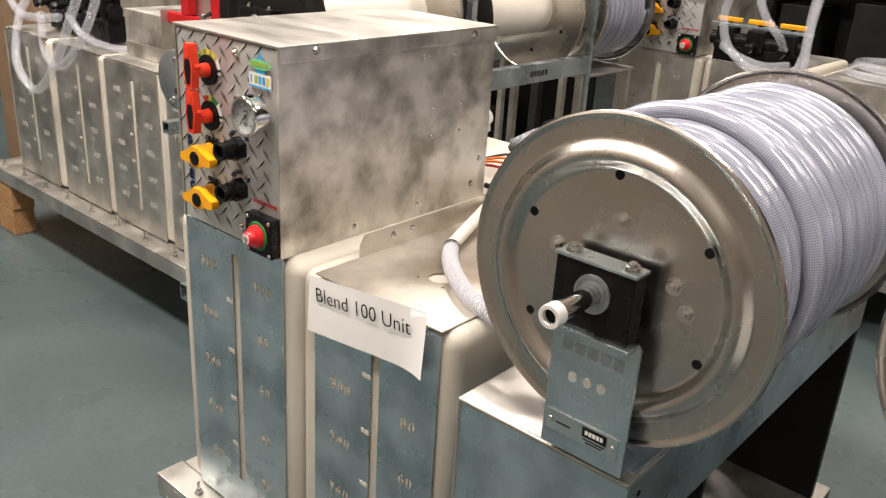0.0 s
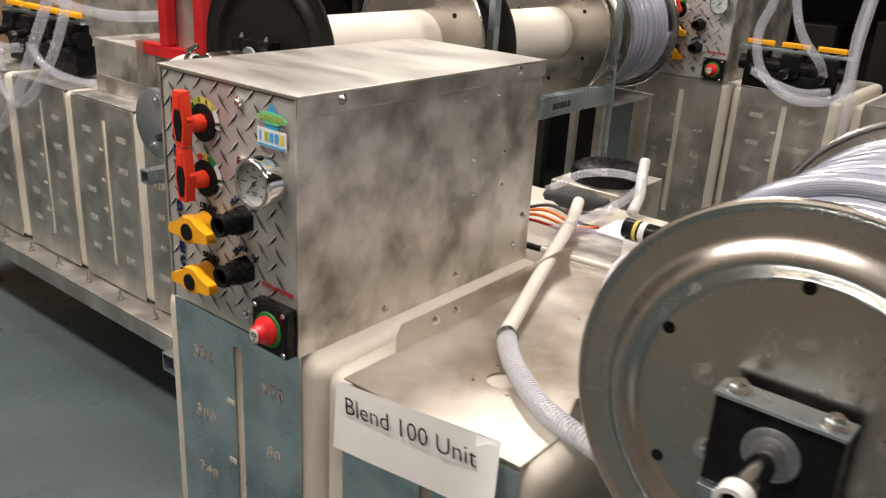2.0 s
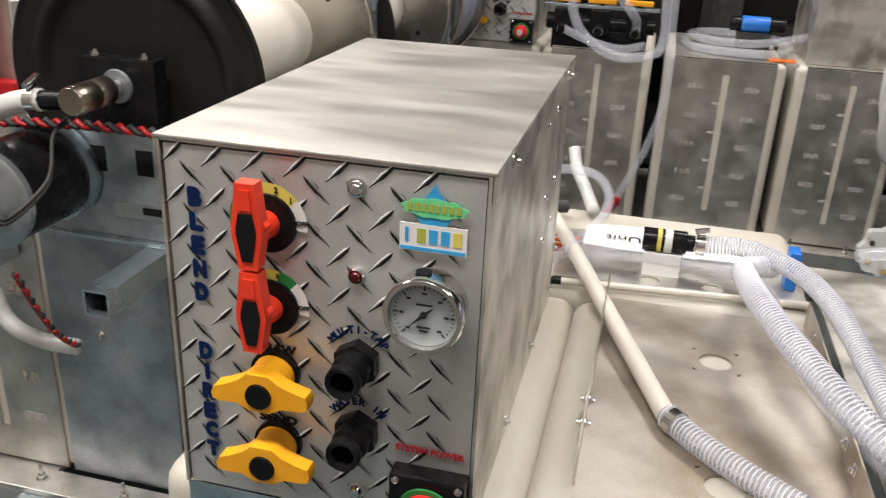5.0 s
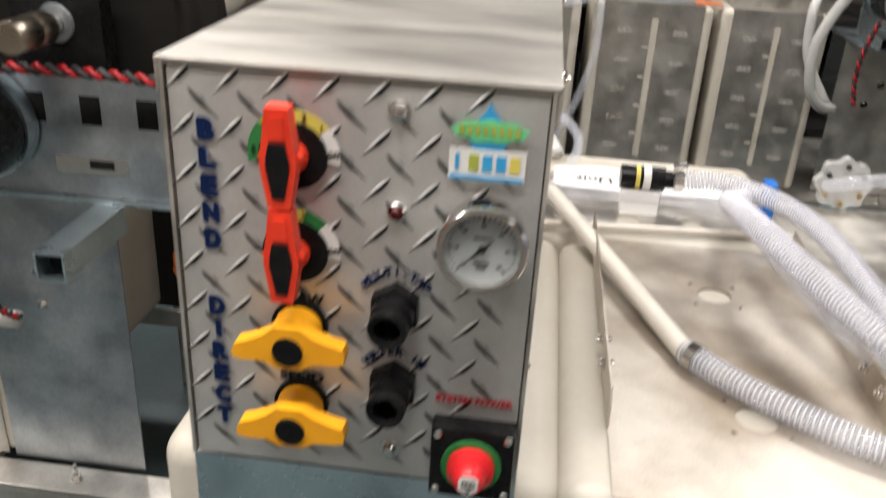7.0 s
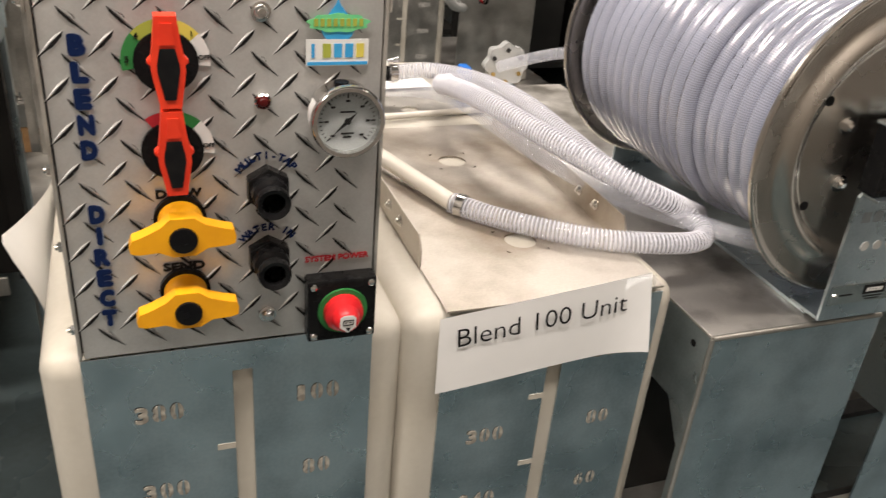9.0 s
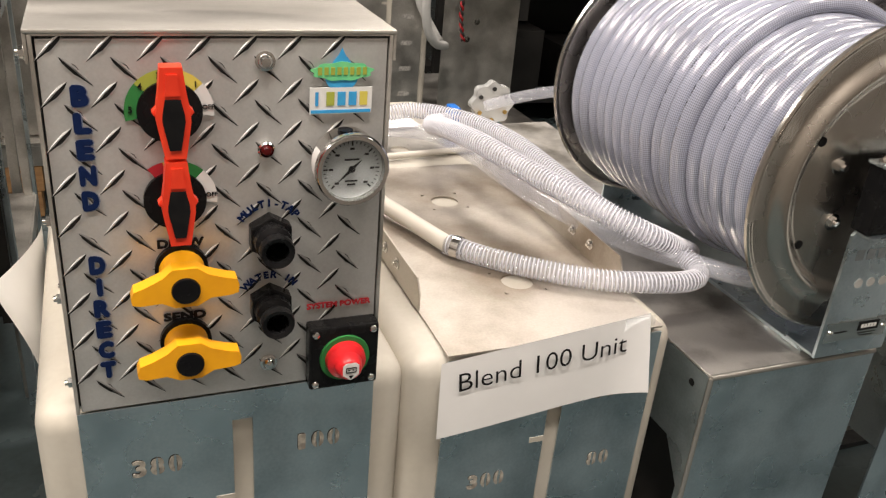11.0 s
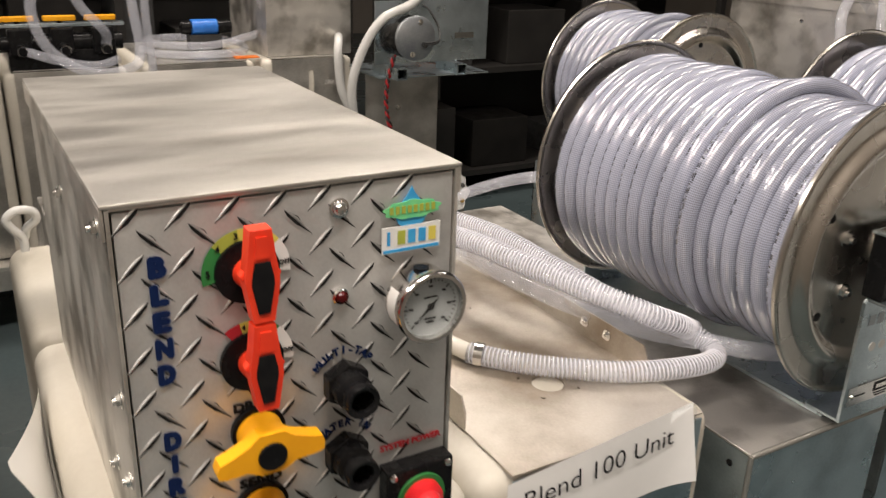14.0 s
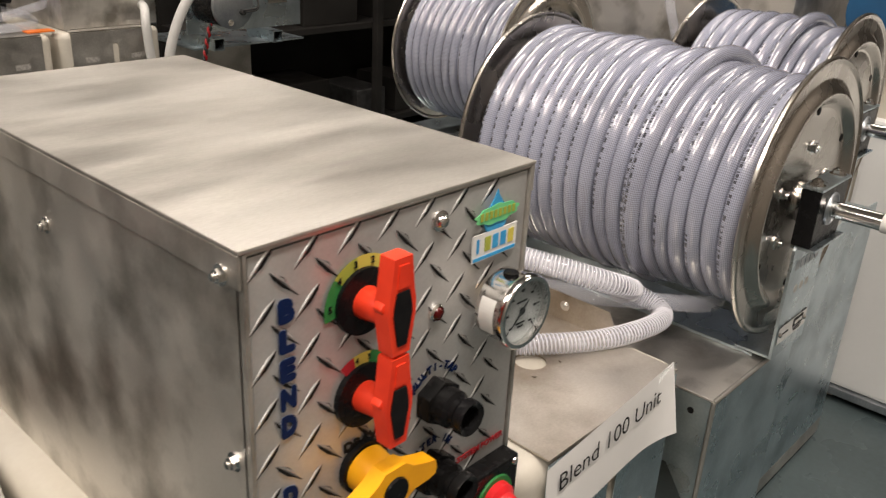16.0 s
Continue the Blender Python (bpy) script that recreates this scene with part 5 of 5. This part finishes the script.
# red frame and plate
redf = thing("red_rack", (-0.93, 0.55, 0.895), "red painted steel frame standing behind the motor", "frame")
part("frame_foot", boxes((0.0, 0.31, 0, 0.028, 0.128, 0.160)), REDPAINT, redf, bevel=0.003)
for x in (0.075, 0.225):
    part("frame_post", boxes((x, x + 0.038, 0.0, 0.028, 0.1605, 0.52)), REDPAINT, redf, bevel=0.003)
part("frame_plate", boxes((0.055, 0.30, 0.0305, 0.034, 0.0, 0.42)), WORN, redf, "stained aluminium back plate")
part("frame_cheek", boxes((-0.006, -0.002, -0.02, 0.24, 0.0, 0.165)), WORN, redf, "aluminium side cheek")
part("frame_apron", boxes((0.0, 0.055, 0.0305, 0.034, 0.0, 0.127)), WORN, redf, "aluminium apron")
# black reel with motor
reel((-0.335, 0.476, 1.100), 0.494, "hose reels", "empty hose reel with a black front disc", BLACK_PAINT_SHADE, "black painted front disc", seed=4)
stand = thing("reel_stand", (-0.335, 0.43, 0.0), "galvanised reel stand with black bearing block", "reel stand", "reel stands")
blk = part("bearing_block", boxes((-0.062, 0.062, -0.002, 0.030, 1.035, 1.140)), BLACK, stand, "black bearing block", bevel=0.002)
part("bearing_race", lathe([(0.0128, -0.003), (0.0128, -0.0055), (0.024, -0.0055), (0.0255, -0.002)], 32, at=(0, 0, 1.100)), GALV, blk, smooth=True)
for x in (-0.040, 0.040):
    part("block_bolt", hexbolt(bmesh.new(), (x, 0.013, 1.1405), (0, 0, 1), 0.0075, 0.005), CHROME, blk, smooth=True)
up = part("upright_plate", boxes((-0.20, 0.185, 0.002, 0.006, 0.860, 1.034)), GALV, stand, "galvanised plate with slots", bevel=0.001)
for x in (-0.05, 0.03, 0.11):
    part("slot", boxes((x - 0.014, x + 0.014, 0.0008, 0.0019, 0.965, 1.005)), INK, up)
part("name_badge", boxes((-0.03, 0.075, 0.0003, 0.0019, 0.893, 0.918)), CHROME, up)
part("badge_field", boxes((0.02, 0.055, -0.0003, 0.0002, 0.902, 0.914)), INK, up)
part("stand_shelf", boxes((-0.20, 0.185, -0.01, 0.15, 0.853, 0.859)), SHEET, stand, bevel=0.001)
front = part("stand_front", boxes((-0.195, 0.035, 0.02, 0.024, 0.358, 0.852)), GALV, stand, "galvanised front sheet", bevel=0.001)
for z in (0.72, 0.66):
    part("front_bolt", hexbolt(bmesh.new(), (-0.10, 0.0198, z), (0, -1, 0), 0.006, 0.004), CHROME, front, smooth=True)
part("stand_rear", boxes((-0.19, 0.18, 0.56, 0.564, 0.358, 0.852)), BLACK_PAINT_SHADE, stand)
part("stand_leg", boxes((0.15, 0.18, 0.53, 0.558, 0.358, 0.852)), BLACK_PAINT_SHADE, stand)
part("base_beam", boxes((0.145, 0.185, 0.16, 0.60, 0.853, 0.915)), SHEET, stand, bevel=0.001)
motor((-0.457, 0.270, 0.961))
square_tube((-0.585, 0.315, 0.806), 0.13)
square_tube((-0.290, 0.262, 0.832), 0.165, 0.040)
swivel = thing("swivel_joint", (-0.335, 0.427, 1.100), "bright steel swivel joint on the reel shaft", "swivel joint")
part("swivel_stem", rods(((0, 0.002, 0), (0, -0.022, 0), 0.0125, 24)), STEEL, swivel, smooth=True)
part("swivel_body", lathe([(0.0, -0.106), (0.0185, -0.106), (0.0205, -0.103), (0.0205, -0.062), (0.0190, -0.060), (0.0190, -0.057), (0.0205, -0.055), (0.0205, -0.026), (0.0180, -0.022), (0.0, -0.022)], 36), SWIVEL, swivel, "dull nickel swivel body", smooth=True)
part("swivel_barb", rods(((-0.016, -0.088, -0.003), (-0.058, -0.090, -0.006), 0.0135, 20)), BLACK, swivel, "black hose barb", smooth=True)
part("swivel_clamp", rods(((-0.062, -0.090, -0.006), (-0.076, -0.091, -0.007), 0.0185, 24)), CHROME, swivel, smooth=True)
part("clamp_screw", rods(((-0.069, -0.104, 0.014), (-0.069, -0.078, 0.024), 0.0058, 12)), CHROME, swivel, smooth=True)
hose("rubber_hose", [(-0.392, 0.338, 1.094), (-0.430, 0.334, 1.088), (-0.475, 0.334, 1.068), (-0.512, 0.348, 1.030), (-0.532, 0.385, 0.960), (-0.535, 0.420, 0.860)], 0.0160, GREYHOSE, "milky white hose from the swivel joint")
hose("rubber_hose", [(-0.62, 0.43, 0.72), (-0.58, 0.41, 0.68), (-0.52, 0.405, 0.66), (-0.45, 0.41, 0.655)], 0.014, GREYHOSE, "milky white hose under the motor")
for ph, mat, nm in ((0, WIRE, "red_cable"), (math.pi, RUBBER, "black_cable")):
    pts = []
    for k in range(61):
        f = k / 60
        p = Vector((-0.56 + 0.42 * f, 0.385 + 0.02 * f, 1.035 + 0.012 * math.sin(3 * f)))
        a = 26 * f + ph
        pts.append(p + Vector((0, 0.005 * math.cos(a * 3), 0.005 * math.sin(a * 3))))
    o = pts[0].copy()
    tagged(tube(nm, [p - o for p in pts], 0.0042, mat, None, sides=8), nm.replace("_", " ") + " twisted along the reel stand", "cable", "twisted cables").matrix_basis = pose(*o)
    pts = []
    for k in range(41):
        f = k / 40
        p = Vector((-0.53 + 0.10 * f, 0.385, 0.79 - 0.11 * f - 0.03 * math.sin(3 * f)))
        a = 14 * f + ph
        pts.append(p + Vector((0.004 * math.cos(a * 3), 0, 0.004 * math.sin(a * 3))))
    o = pts[0].copy()
    tagged(tube(nm, [p - o for p in pts], 0.0036, mat, None, sides=8), nm.replace("_", " ") + " hanging below the motor", "cable", "twisted cables").matrix_basis = pose(*o)

# ---- second unit behind, with another empty reel ----
reel((-0.335, 1.105, 1.085), 0.49, "hose reels", "empty hose reel with a black front disc", BLACK_PAINT_SHADE, "black painted front disc")
st2 = thing("reel_stand", (-0.335, 1.07, 0.0), "aluminium reel stand with a long base bar", "reel stand", "reel stands")
blk = part("bearing_block", boxes((-0.062, 0.062, -0.002, 0.026, 1.03, 1.125)), BLACK, st2, "black bearing block", bevel=0.002)
part("block_bolt", hexbolt(bmesh.new(), (0.04, 0.012, 1.1255), (0, 0, 1), 0.0075, 0.005), CHROME, blk, smooth=True)
for x in (0.150, -0.185):
    part("base_bar", boxes((x, x + 0.035, 0.0, 0.62, 0.885, 0.945)), SHEET, st2, bevel=0.002)
    part("lower_rail", boxes((x, x + 0.035, 0.0, 0.62, 0.30, 0.345)), WORN, st2, bevel=0.002)
    for y in (0.002, 0.598):
        part("stand_leg", boxes((x + 0.004, x + 0.026, y, y + 0.022, FZ, 0.884)), WORN, st2, bevel=0.001)
part("cross_plate", boxes((-0.19, 0.19, -0.006, -0.0005, 0.86, 1.03)), SHEET, st2, bevel=0.001)
part("thin_post", boxes((0.165, 0.185, -0.03, -0.0065, FZ, 1.45)), SHEET, st2, bevel=0.001)
part("thin_post", boxes((0.165, 0.185, 0.622, 0.642, FZ, 1.30)), SHEET, st2, bevel=0.001)
part("stand_floor", boxes((-0.18, 0.18, 0.003, 0.617, 0.346, 0.350)), WORN, st2, "stained aluminium floor sheet")
for k in range(5):
    part("bar_mark", boxes((0.1851, 0.1856, 0.283 + 0.0195 * k, 0.299 + 0.0195 * k, 0.906, 0.924)), RUBBER, st2)
reel((-0.335, 1.73, 1.085), 0.33, "hose reels", "steel hose reel full of clear hose", seed=8)
w3 = thing("wound_hose", (-0.335, 1.73, 1.085), "clear braided hose wound on a steel reel", "hose", "wound hoses")
windings(w3, 0.33, 8, loose=False)
st3 = thing("reel_stand", (-0.335, 1.72, 0.0), "plain aluminium reel stand", "reel stand", "reel stands")
part("stand_top", boxes((-0.17, 0.15, 0.0, 0.36, 0.855, 0.865)), WORN, st3, bevel=0.002)
for x in (-0.165, 0.120):
    for y in (0.004, 0.330):
        part("stand_leg", boxes((x, x + 0.025, y, y + 0.025, FZ, 0.8545)), WORN, st3, bevel=0.001)

# ---- far unit ----
FN = [(("190", "150", "120", "80", "40"), ("50", "40", "30", "20", "10")), (("#", "#", "#", "#", "#"), ("#",) * 5), (("#", "#", "200", "160", "#"), ("#",) * 5), (("#",) * 5, ("#",) * 5)]
long_tank((0, 0, 0), [(-0.285, 0.015), (0.082, 0.375), (0.475, 0.785), (0.872, 1.140)], 2.172, 0.925, 0.352, 0.55, "tanks", "row of white tanks clad in stained aluminium sheets", FN)
long_skid((0, 0, 0), -0.36, 1.62, 2.10, 2.85, 0.272, 0.350, (-0.24, 0.7, 1.45), 0.272, 1.62)
copy_thing(main_box, pose(-0.285, 2.17, 0.929))
manifold((0.055, 2.20, 1.005), 3, "valve manifolds")
hose("clear_tube", [(0.20, 2.10, 1.42), (0.17, 2.08, 1.22), (0.142, 2.07, 1.11), (0.178, 2.06, 1.0), (0.285, 2.06, 0.93), (0.40, 2.07, 0.94), (0.432, 2.09, 0.99), (0.425, 2.12, 1.15), (0.44, 2.16, 1.35)], 0.0155, CLEARHOSE, "clear hose hanging in a loop before the far tanks")
hose("clear_tube", [(0.20, 2.10, 1.40), (0.235, 2.09, 1.22), (0.275, 2.085, 1.12), (0.337, 2.10, 1.045), (0.345, 2.14, 1.0)], 0.0145, CLEARHOSE, "clear hose bending into the manifold")
hose("clear_tube", [(0.12, 2.13, 0.99), (0.20, 2.10, 0.965), (0.30, 2.10, 0.945), (0.375, 2.14, 0.955)], 0.0135, CLEARHOSE, "clear hose below the manifold")
hose("clear_tube", [(0.47, 2.10, 1.40), (0.45, 2.06, 1.12), (0.456, 2.05, 0.95), (0.455, 2.05, 0.787), (0.425, 2.05, 0.66), (0.385, 2.05, 0.558), (0.352, 2.05, 0.478)], 0.0130, CLEARHOSE, "long clear hose hanging before the far tanks")
grip = part("hose_nozzle", rods(((0.352, 2.05, 0.478), (0.345, 2.05, 0.455), 0.017, 18), ((0.345, 2.05, 0.455), (0.300, 2.05, 0.372), 0.0135, 18)), REDPAINT, None, smooth=True)
tagged(grip, "red grip at the end of the hanging hose", "nozzle")
hose("clear_tube", [(0.50, 2.42, 0.945), (0.53, 2.28, 0.945), (0.66, 2.22, 0.945), (0.80, 2.26, 0.945), (0.84, 2.42, 0.95), (0.76, 2.56, 0.955), (0.60, 2.56, 0.96), (0.52, 2.44, 0.965), (0.56, 2.31, 0.968), (0.68, 2.26, 0.968), (0.79, 2.34, 0.968)], 0.0135, CLEARHOSE, "clear hose coiled on the far tank")
hose("clear_tube", [(0.79, 2.34, 0.968), (0.90, 2.30, 1.02), (0.855, 2.24, 1.16), (0.84, 2.2, 1.38)], 0.0135, CLEARHOSE, "clear hose rising from the coil")
p2 = thing("small_pump", (0.72, 2.46, 0.985), "bright blue pump with black ends", "pump", "pumps")
part("pump_body", rods(((-0.04, 0, 0.02), (0.05, 0, 0.02), 0.028, 22)), BLUECLIP, p2, smooth=True, bevel=0.002)
part("pump_end", rods(((-0.075, 0, 0.02), (-0.042, 0, 0.02), 0.024, 20)), BLACK, p2, smooth=True)
part("pump_end", rods(((0.052, 0, 0.02), (0.10, 0, 0.02), 0.024, 20)), BLACK, p2, smooth=True)
part("pump_foot", boxes((-0.05, 0.06, -0.03, 0.03, -0.055, -0.004)), RUBBER, p2)
tag = part("orange_tag", boxes((0.76, 0.84, 2.20, 2.24, 0.929, 0.933)), ORANGE, None)
tagged(tag, "small orange plastic tag on the tank", "tag")
fc = thing("equipment_case", (0.872, 2.21, 0.929), "plain aluminium equipment case on the far tank", "case", "aluminium cases")
part("case_body", boxes((0, 0.31, 0, 0.42, 0, 0.33)), ALU, fc, bevel=0.002)
part("case_cover", boxes((-0.006, 0.316, -0.006, 0.426, 0.331, 0.338)), ALU_TOP, fc, bevel=0.001)
hose("rubber_hose", [(1.13, 2.20, 0.99), (1.10, 2.13, 0.985), (1.085, 2.10, 0.93), (1.10, 2.10, 0.81), (1.165, 2.10, 0.70), (1.20, 2.13, 0.66)], 0.0145, GREYHOSE, "milky hose dropping from the equipment case")
hose("rubber_hose", [(1.36, 2.02, 1.14), (1.27, 1.94, 1.115), (1.17, 1.92, 1.08), (1.11, 1.93, 1.0), (1.068, 1.94, 0.88), (1.08, 1.96, 0.76), (1.13, 2.0, 0.69), (1.20, 2.08, 0.66)], 0.0155, GREYHOSE, "milky hose looping round the motor")
motor((1.300, 1.935, 1.010))
square_tube((1.285, 2.005, 0.878), 0.20, 0.040)
square_tube((1.560, 2.060, 0.873), 0.16, 0.040)
st4 = thing("reel_stand", (1.235, 2.20, 0.0), "tall aluminium reel stand with a motor plate", "reel stand", "reel stands")
fp = part("stand_front", boxes((0.0, 0.305, 0.0, 0.004, 0.352, 0.852)), WORN, st4, bevel=0.001)
for x, z in ((0.135, 0.72), (0.10, 0.655)):
    part("front_bolt", hexbolt(bmesh.new(), (x, 0, z), (0, -1, 0), 0.008, 0.005), CHROME, fp, smooth=True)
part("stand_side", boxes((0.301, 0.305, 0.005, 0.5, 0.352, 0.852)), WORN, st4)
part("motor_plate", boxes((-0.02, 0.44, -0.12, -0.115, 0.905, 1.12)), SHEET, st4, bevel=0.001)
part("name_badge", boxes((0.30, 0.38, -0.1225, -0.1205, 0.985, 1.005)), CHROME, st4)
part("stand_shelf", boxes((0.0, 0.45, -0.125, 0.2, 0.8525, 0.858)), SHEET, st4)
for ph, mat, nm in ((0, WIRE, "red_cable"), (math.pi, RUBBER, "black_cable")):
    pts = [Vector((1.24 - 0.03 * math.sin(2 * k / 30), 1.98, 0.95 - 0.25 * k / 40)) + Vector((0.005 * math.cos(k * 1.1 + ph), 0.005 * math.sin(k * 1.1 + ph), 0)) for k in range(41)]
    o = pts[0].copy()
    tagged(tube(nm, [p - o for p in pts], 0.0042, mat, None, sides=8), nm.replace("_", " ") + " twisted beside the far motor", "cable", "twisted cables").matrix_basis = pose(*o)

# ---- units to the right, with filled reels ----
for (x, y, z, w, seed, words) in ((1.455, 0.100, 1.000, 0.300, 21, True), (1.500, 0.850, 0.985, 0.350, 22, False)):
    reel((x, y, z), w, "hose reels", "stainless steel hose reel full of clear hose", seed=seed)
    wh = thing("wound_hose", (x, y, z), "clear braided hose wound on a steel reel", "hose", "wound hoses")
    windings(wh, w, seed, rc=0.170)
    bearing_stand((x, y + 0.006, z), drop=0.232, words=False)
    rb = thing("base_housing", (x - 0.15, y - 0.010, 0.15), "folded aluminium base housing under the reel", "base housing", "reel bases")
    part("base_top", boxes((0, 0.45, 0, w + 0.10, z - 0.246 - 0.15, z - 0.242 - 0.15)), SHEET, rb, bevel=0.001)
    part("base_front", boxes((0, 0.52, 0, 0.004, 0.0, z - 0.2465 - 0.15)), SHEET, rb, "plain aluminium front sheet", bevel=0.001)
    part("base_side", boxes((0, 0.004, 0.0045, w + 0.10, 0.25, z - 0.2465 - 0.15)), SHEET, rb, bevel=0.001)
    part("base_rear", boxes((0, 0.45, w + 0.096, w + 0.10, 0.0, z - 0.2465 - 0.15)), BLACK_PAINT_SHADE, rb)
    part("base_rail", boxes((0.0, 0.52, 0.0, 0.05, -0.045, -0.001)), WORN, rb, bevel=0.002)
    part("base_foot", boxes((0.03, 0.45, 0.02, 0.10, -0.060, -0.0455)), RUBBER, rb)
    part("base_foot", boxes((0.03, 0.45, w, w + 0.09, -0.060, -0.0455)), RUBBER, rb)
    part("base_rail", boxes((0.0, 0.45, w + 0.04, w + 0.09, -0.045, -0.001)), WORN, rb, bevel=0.002)
eb = thing("equipment_case", (1.93, 0.42, 0.0), "aluminium equipment case with riveted side", "case", "aluminium cases")
part("case_stand", boxes((0.01, 0.40, 0.01, 0.74, FZ, 0.86)), POLY, eb, "white tank under the case", bevel=0.02)
part("case_body", boxes((0, 0.40, 0, 0.75, 0.861, 1.22)), ALU, eb, bevel=0.002)
part("case_cover", boxes((-0.004, 0.404, -0.004, 0.754, 1.221, 1.226)), ALU_TOP, eb, bevel=0.001)
part("case_lip", boxes((-0.004, -0.001, 0.0, 0.75, 1.196, 1.2205)), ALU, eb)
for y, z in ((0.20, 1.16), (0.27, 1.16), (0.20, 1.06), (0.27, 1.06), (0.5, 1.16)):
    part("case_rivet", rivet(bmesh.new(), (0, y, z), (-1, 0, 0), 0.006), CHROME, eb, smooth=True)
hose("clear_tube", [(1.935, 0.72, 1.20), (1.84, 0.71, 1.25), (1.775, 0.69, 1.18), (1.78, 0.64, 1.04), (1.84, 0.60, 0.96), (1.935, 0.60, 0.95)], 0.013, CLEARHOSE, "clear tube hanging between the reels")
hose("clear_tube", [(1.935, 0.68, 1.33), (1.85, 0.65, 1.33), (1.80, 0.60, 1.18), (1.77, 0.56, 1.04), (1.80, 0.55, 0.93), (1.935, 0.56, 0.90)], 0.013, CLEARHOSE, "clear tube hanging between the reels")
bm_ = thing("blue_motor", (2.12, 0.22, 1.02), "dark blue painted motor on a white stand", "motor")
part("motor_body", rods(((-0.12, 0, 0.14), (0.16, 0, 0.14), 0.10, 36)), BLUE, bm_, smooth=True, bevel=0.006)
part("motor_foot", boxes((-0.10, 0.14, -0.07, 0.07, 0.0, 0.05)), BLUE, bm_, bevel=0.003)
part("motor_stand", boxes((-0.07, 0.18, -0.09, 0.09, -0.93, -0.001)), POLY, bm_, bevel=0.01)
chest = thing("white_chest", (2.03, -0.72, 0.0), "large white plastic chest on a dark base", "chest")
part("chest_body", boxes((0, 0.75, 0, 0.93, 0.14, 0.86)), WHITEBOX, chest, bevel=0.012)
part("chest_lid", boxes((-0.012, 0.76, -0.012, 0.936, 0.862, 0.90)), WHITEBOX, chest, bevel=0.01)
part("chest_base", boxes((0.03, 0.72, 0.03, 0.90, FZ, 0.1145)), RUBBER, chest)
part("chest_plinth", boxes((-0.012, 0.76, -0.012, 0.94, 0.115, 0.138)), GALV, chest, bevel=0.003)
hose("black_cable", [(1.99, 0.02, 0.99), (1.985, -0.03, 0.93), (2.0, -0.05, 0.80), (2.005, -0.02, 0.66), (1.99, 0.03, 0.55)], 0.006, GREYHOSE, "thin pale cable hanging by the chest", "loose cables", category="cable")

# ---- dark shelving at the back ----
# near-black colours put the shade of the background into added shelves and boxes
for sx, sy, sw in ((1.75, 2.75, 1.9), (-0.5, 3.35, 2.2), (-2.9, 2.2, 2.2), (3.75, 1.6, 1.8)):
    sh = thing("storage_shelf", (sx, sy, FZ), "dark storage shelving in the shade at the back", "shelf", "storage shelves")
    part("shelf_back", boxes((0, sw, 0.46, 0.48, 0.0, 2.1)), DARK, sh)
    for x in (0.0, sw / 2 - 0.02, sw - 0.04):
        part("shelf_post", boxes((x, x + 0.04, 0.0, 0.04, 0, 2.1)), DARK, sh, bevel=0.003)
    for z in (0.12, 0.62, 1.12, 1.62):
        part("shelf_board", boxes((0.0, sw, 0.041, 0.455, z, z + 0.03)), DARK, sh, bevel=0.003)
    rng = random.Random(int(sx * 10) + 50)
    for z in (0.151 + FZ, 0.651 + FZ, 1.151 + FZ):
        x = 0.08
        while x < sw - 0.35:
            w, h = rng.uniform(0.16, 0.34), rng.uniform(0.14, 0.36)
            bx = part("storage_box", boxes((sx + x, sx + x + w, sy + 0.08, sy + 0.40, z, z + h)), rng.choice((DARK, RUBBER, BLACK_PAINT_SHADE, DARK)), None, bevel=0.004)
            tagged(bx, "dark storage box on the shelf", "box", "shelf boxes")
            x += w + rng.uniform(0.03, 0.2)
op = part("orange_plate", boxes((1.72, 1.92, 2.66, 2.80, 0.905, 0.912)), ORANGE, None, bevel=0.001)
tagged(op, "flat orange plastic plate sticking out of the shelving", "plate")
part("plate_bracket", boxes((1.76, 1.84, 2.705, 2.75, 0.62, 0.904)), DARK, op)
tub = part("cardboard_box", boxes((-2.75, -2.3, 0.75, 1.3, FZ, 1.05)), material("brown_cardboard", (0.26, 0.17, 0.10), 0.8, 0.0, (0.20, 0.13, 0.08), 0.2, 6, 0.1, 90), None, bevel=0.006)
tagged(tub, "tall brown cardboard box beside the tank row", "box")

coil = []
for k in range(61):
    a = 2 * math.pi * k / 24
    coil.append((-0.36 + 0.085 * math.cos(a) + 0.012 * math.sin(k), 0.976 - 0.0012 * (k % 24), 0.47 + 0.10 * math.sin(a) + 0.010 * math.cos(1.7 * k)))
hose("orange_cable", coil, 0.0042, OWIRE, "loose coil of orange cable hanging on the stand", "loose cables", 2, "cable")
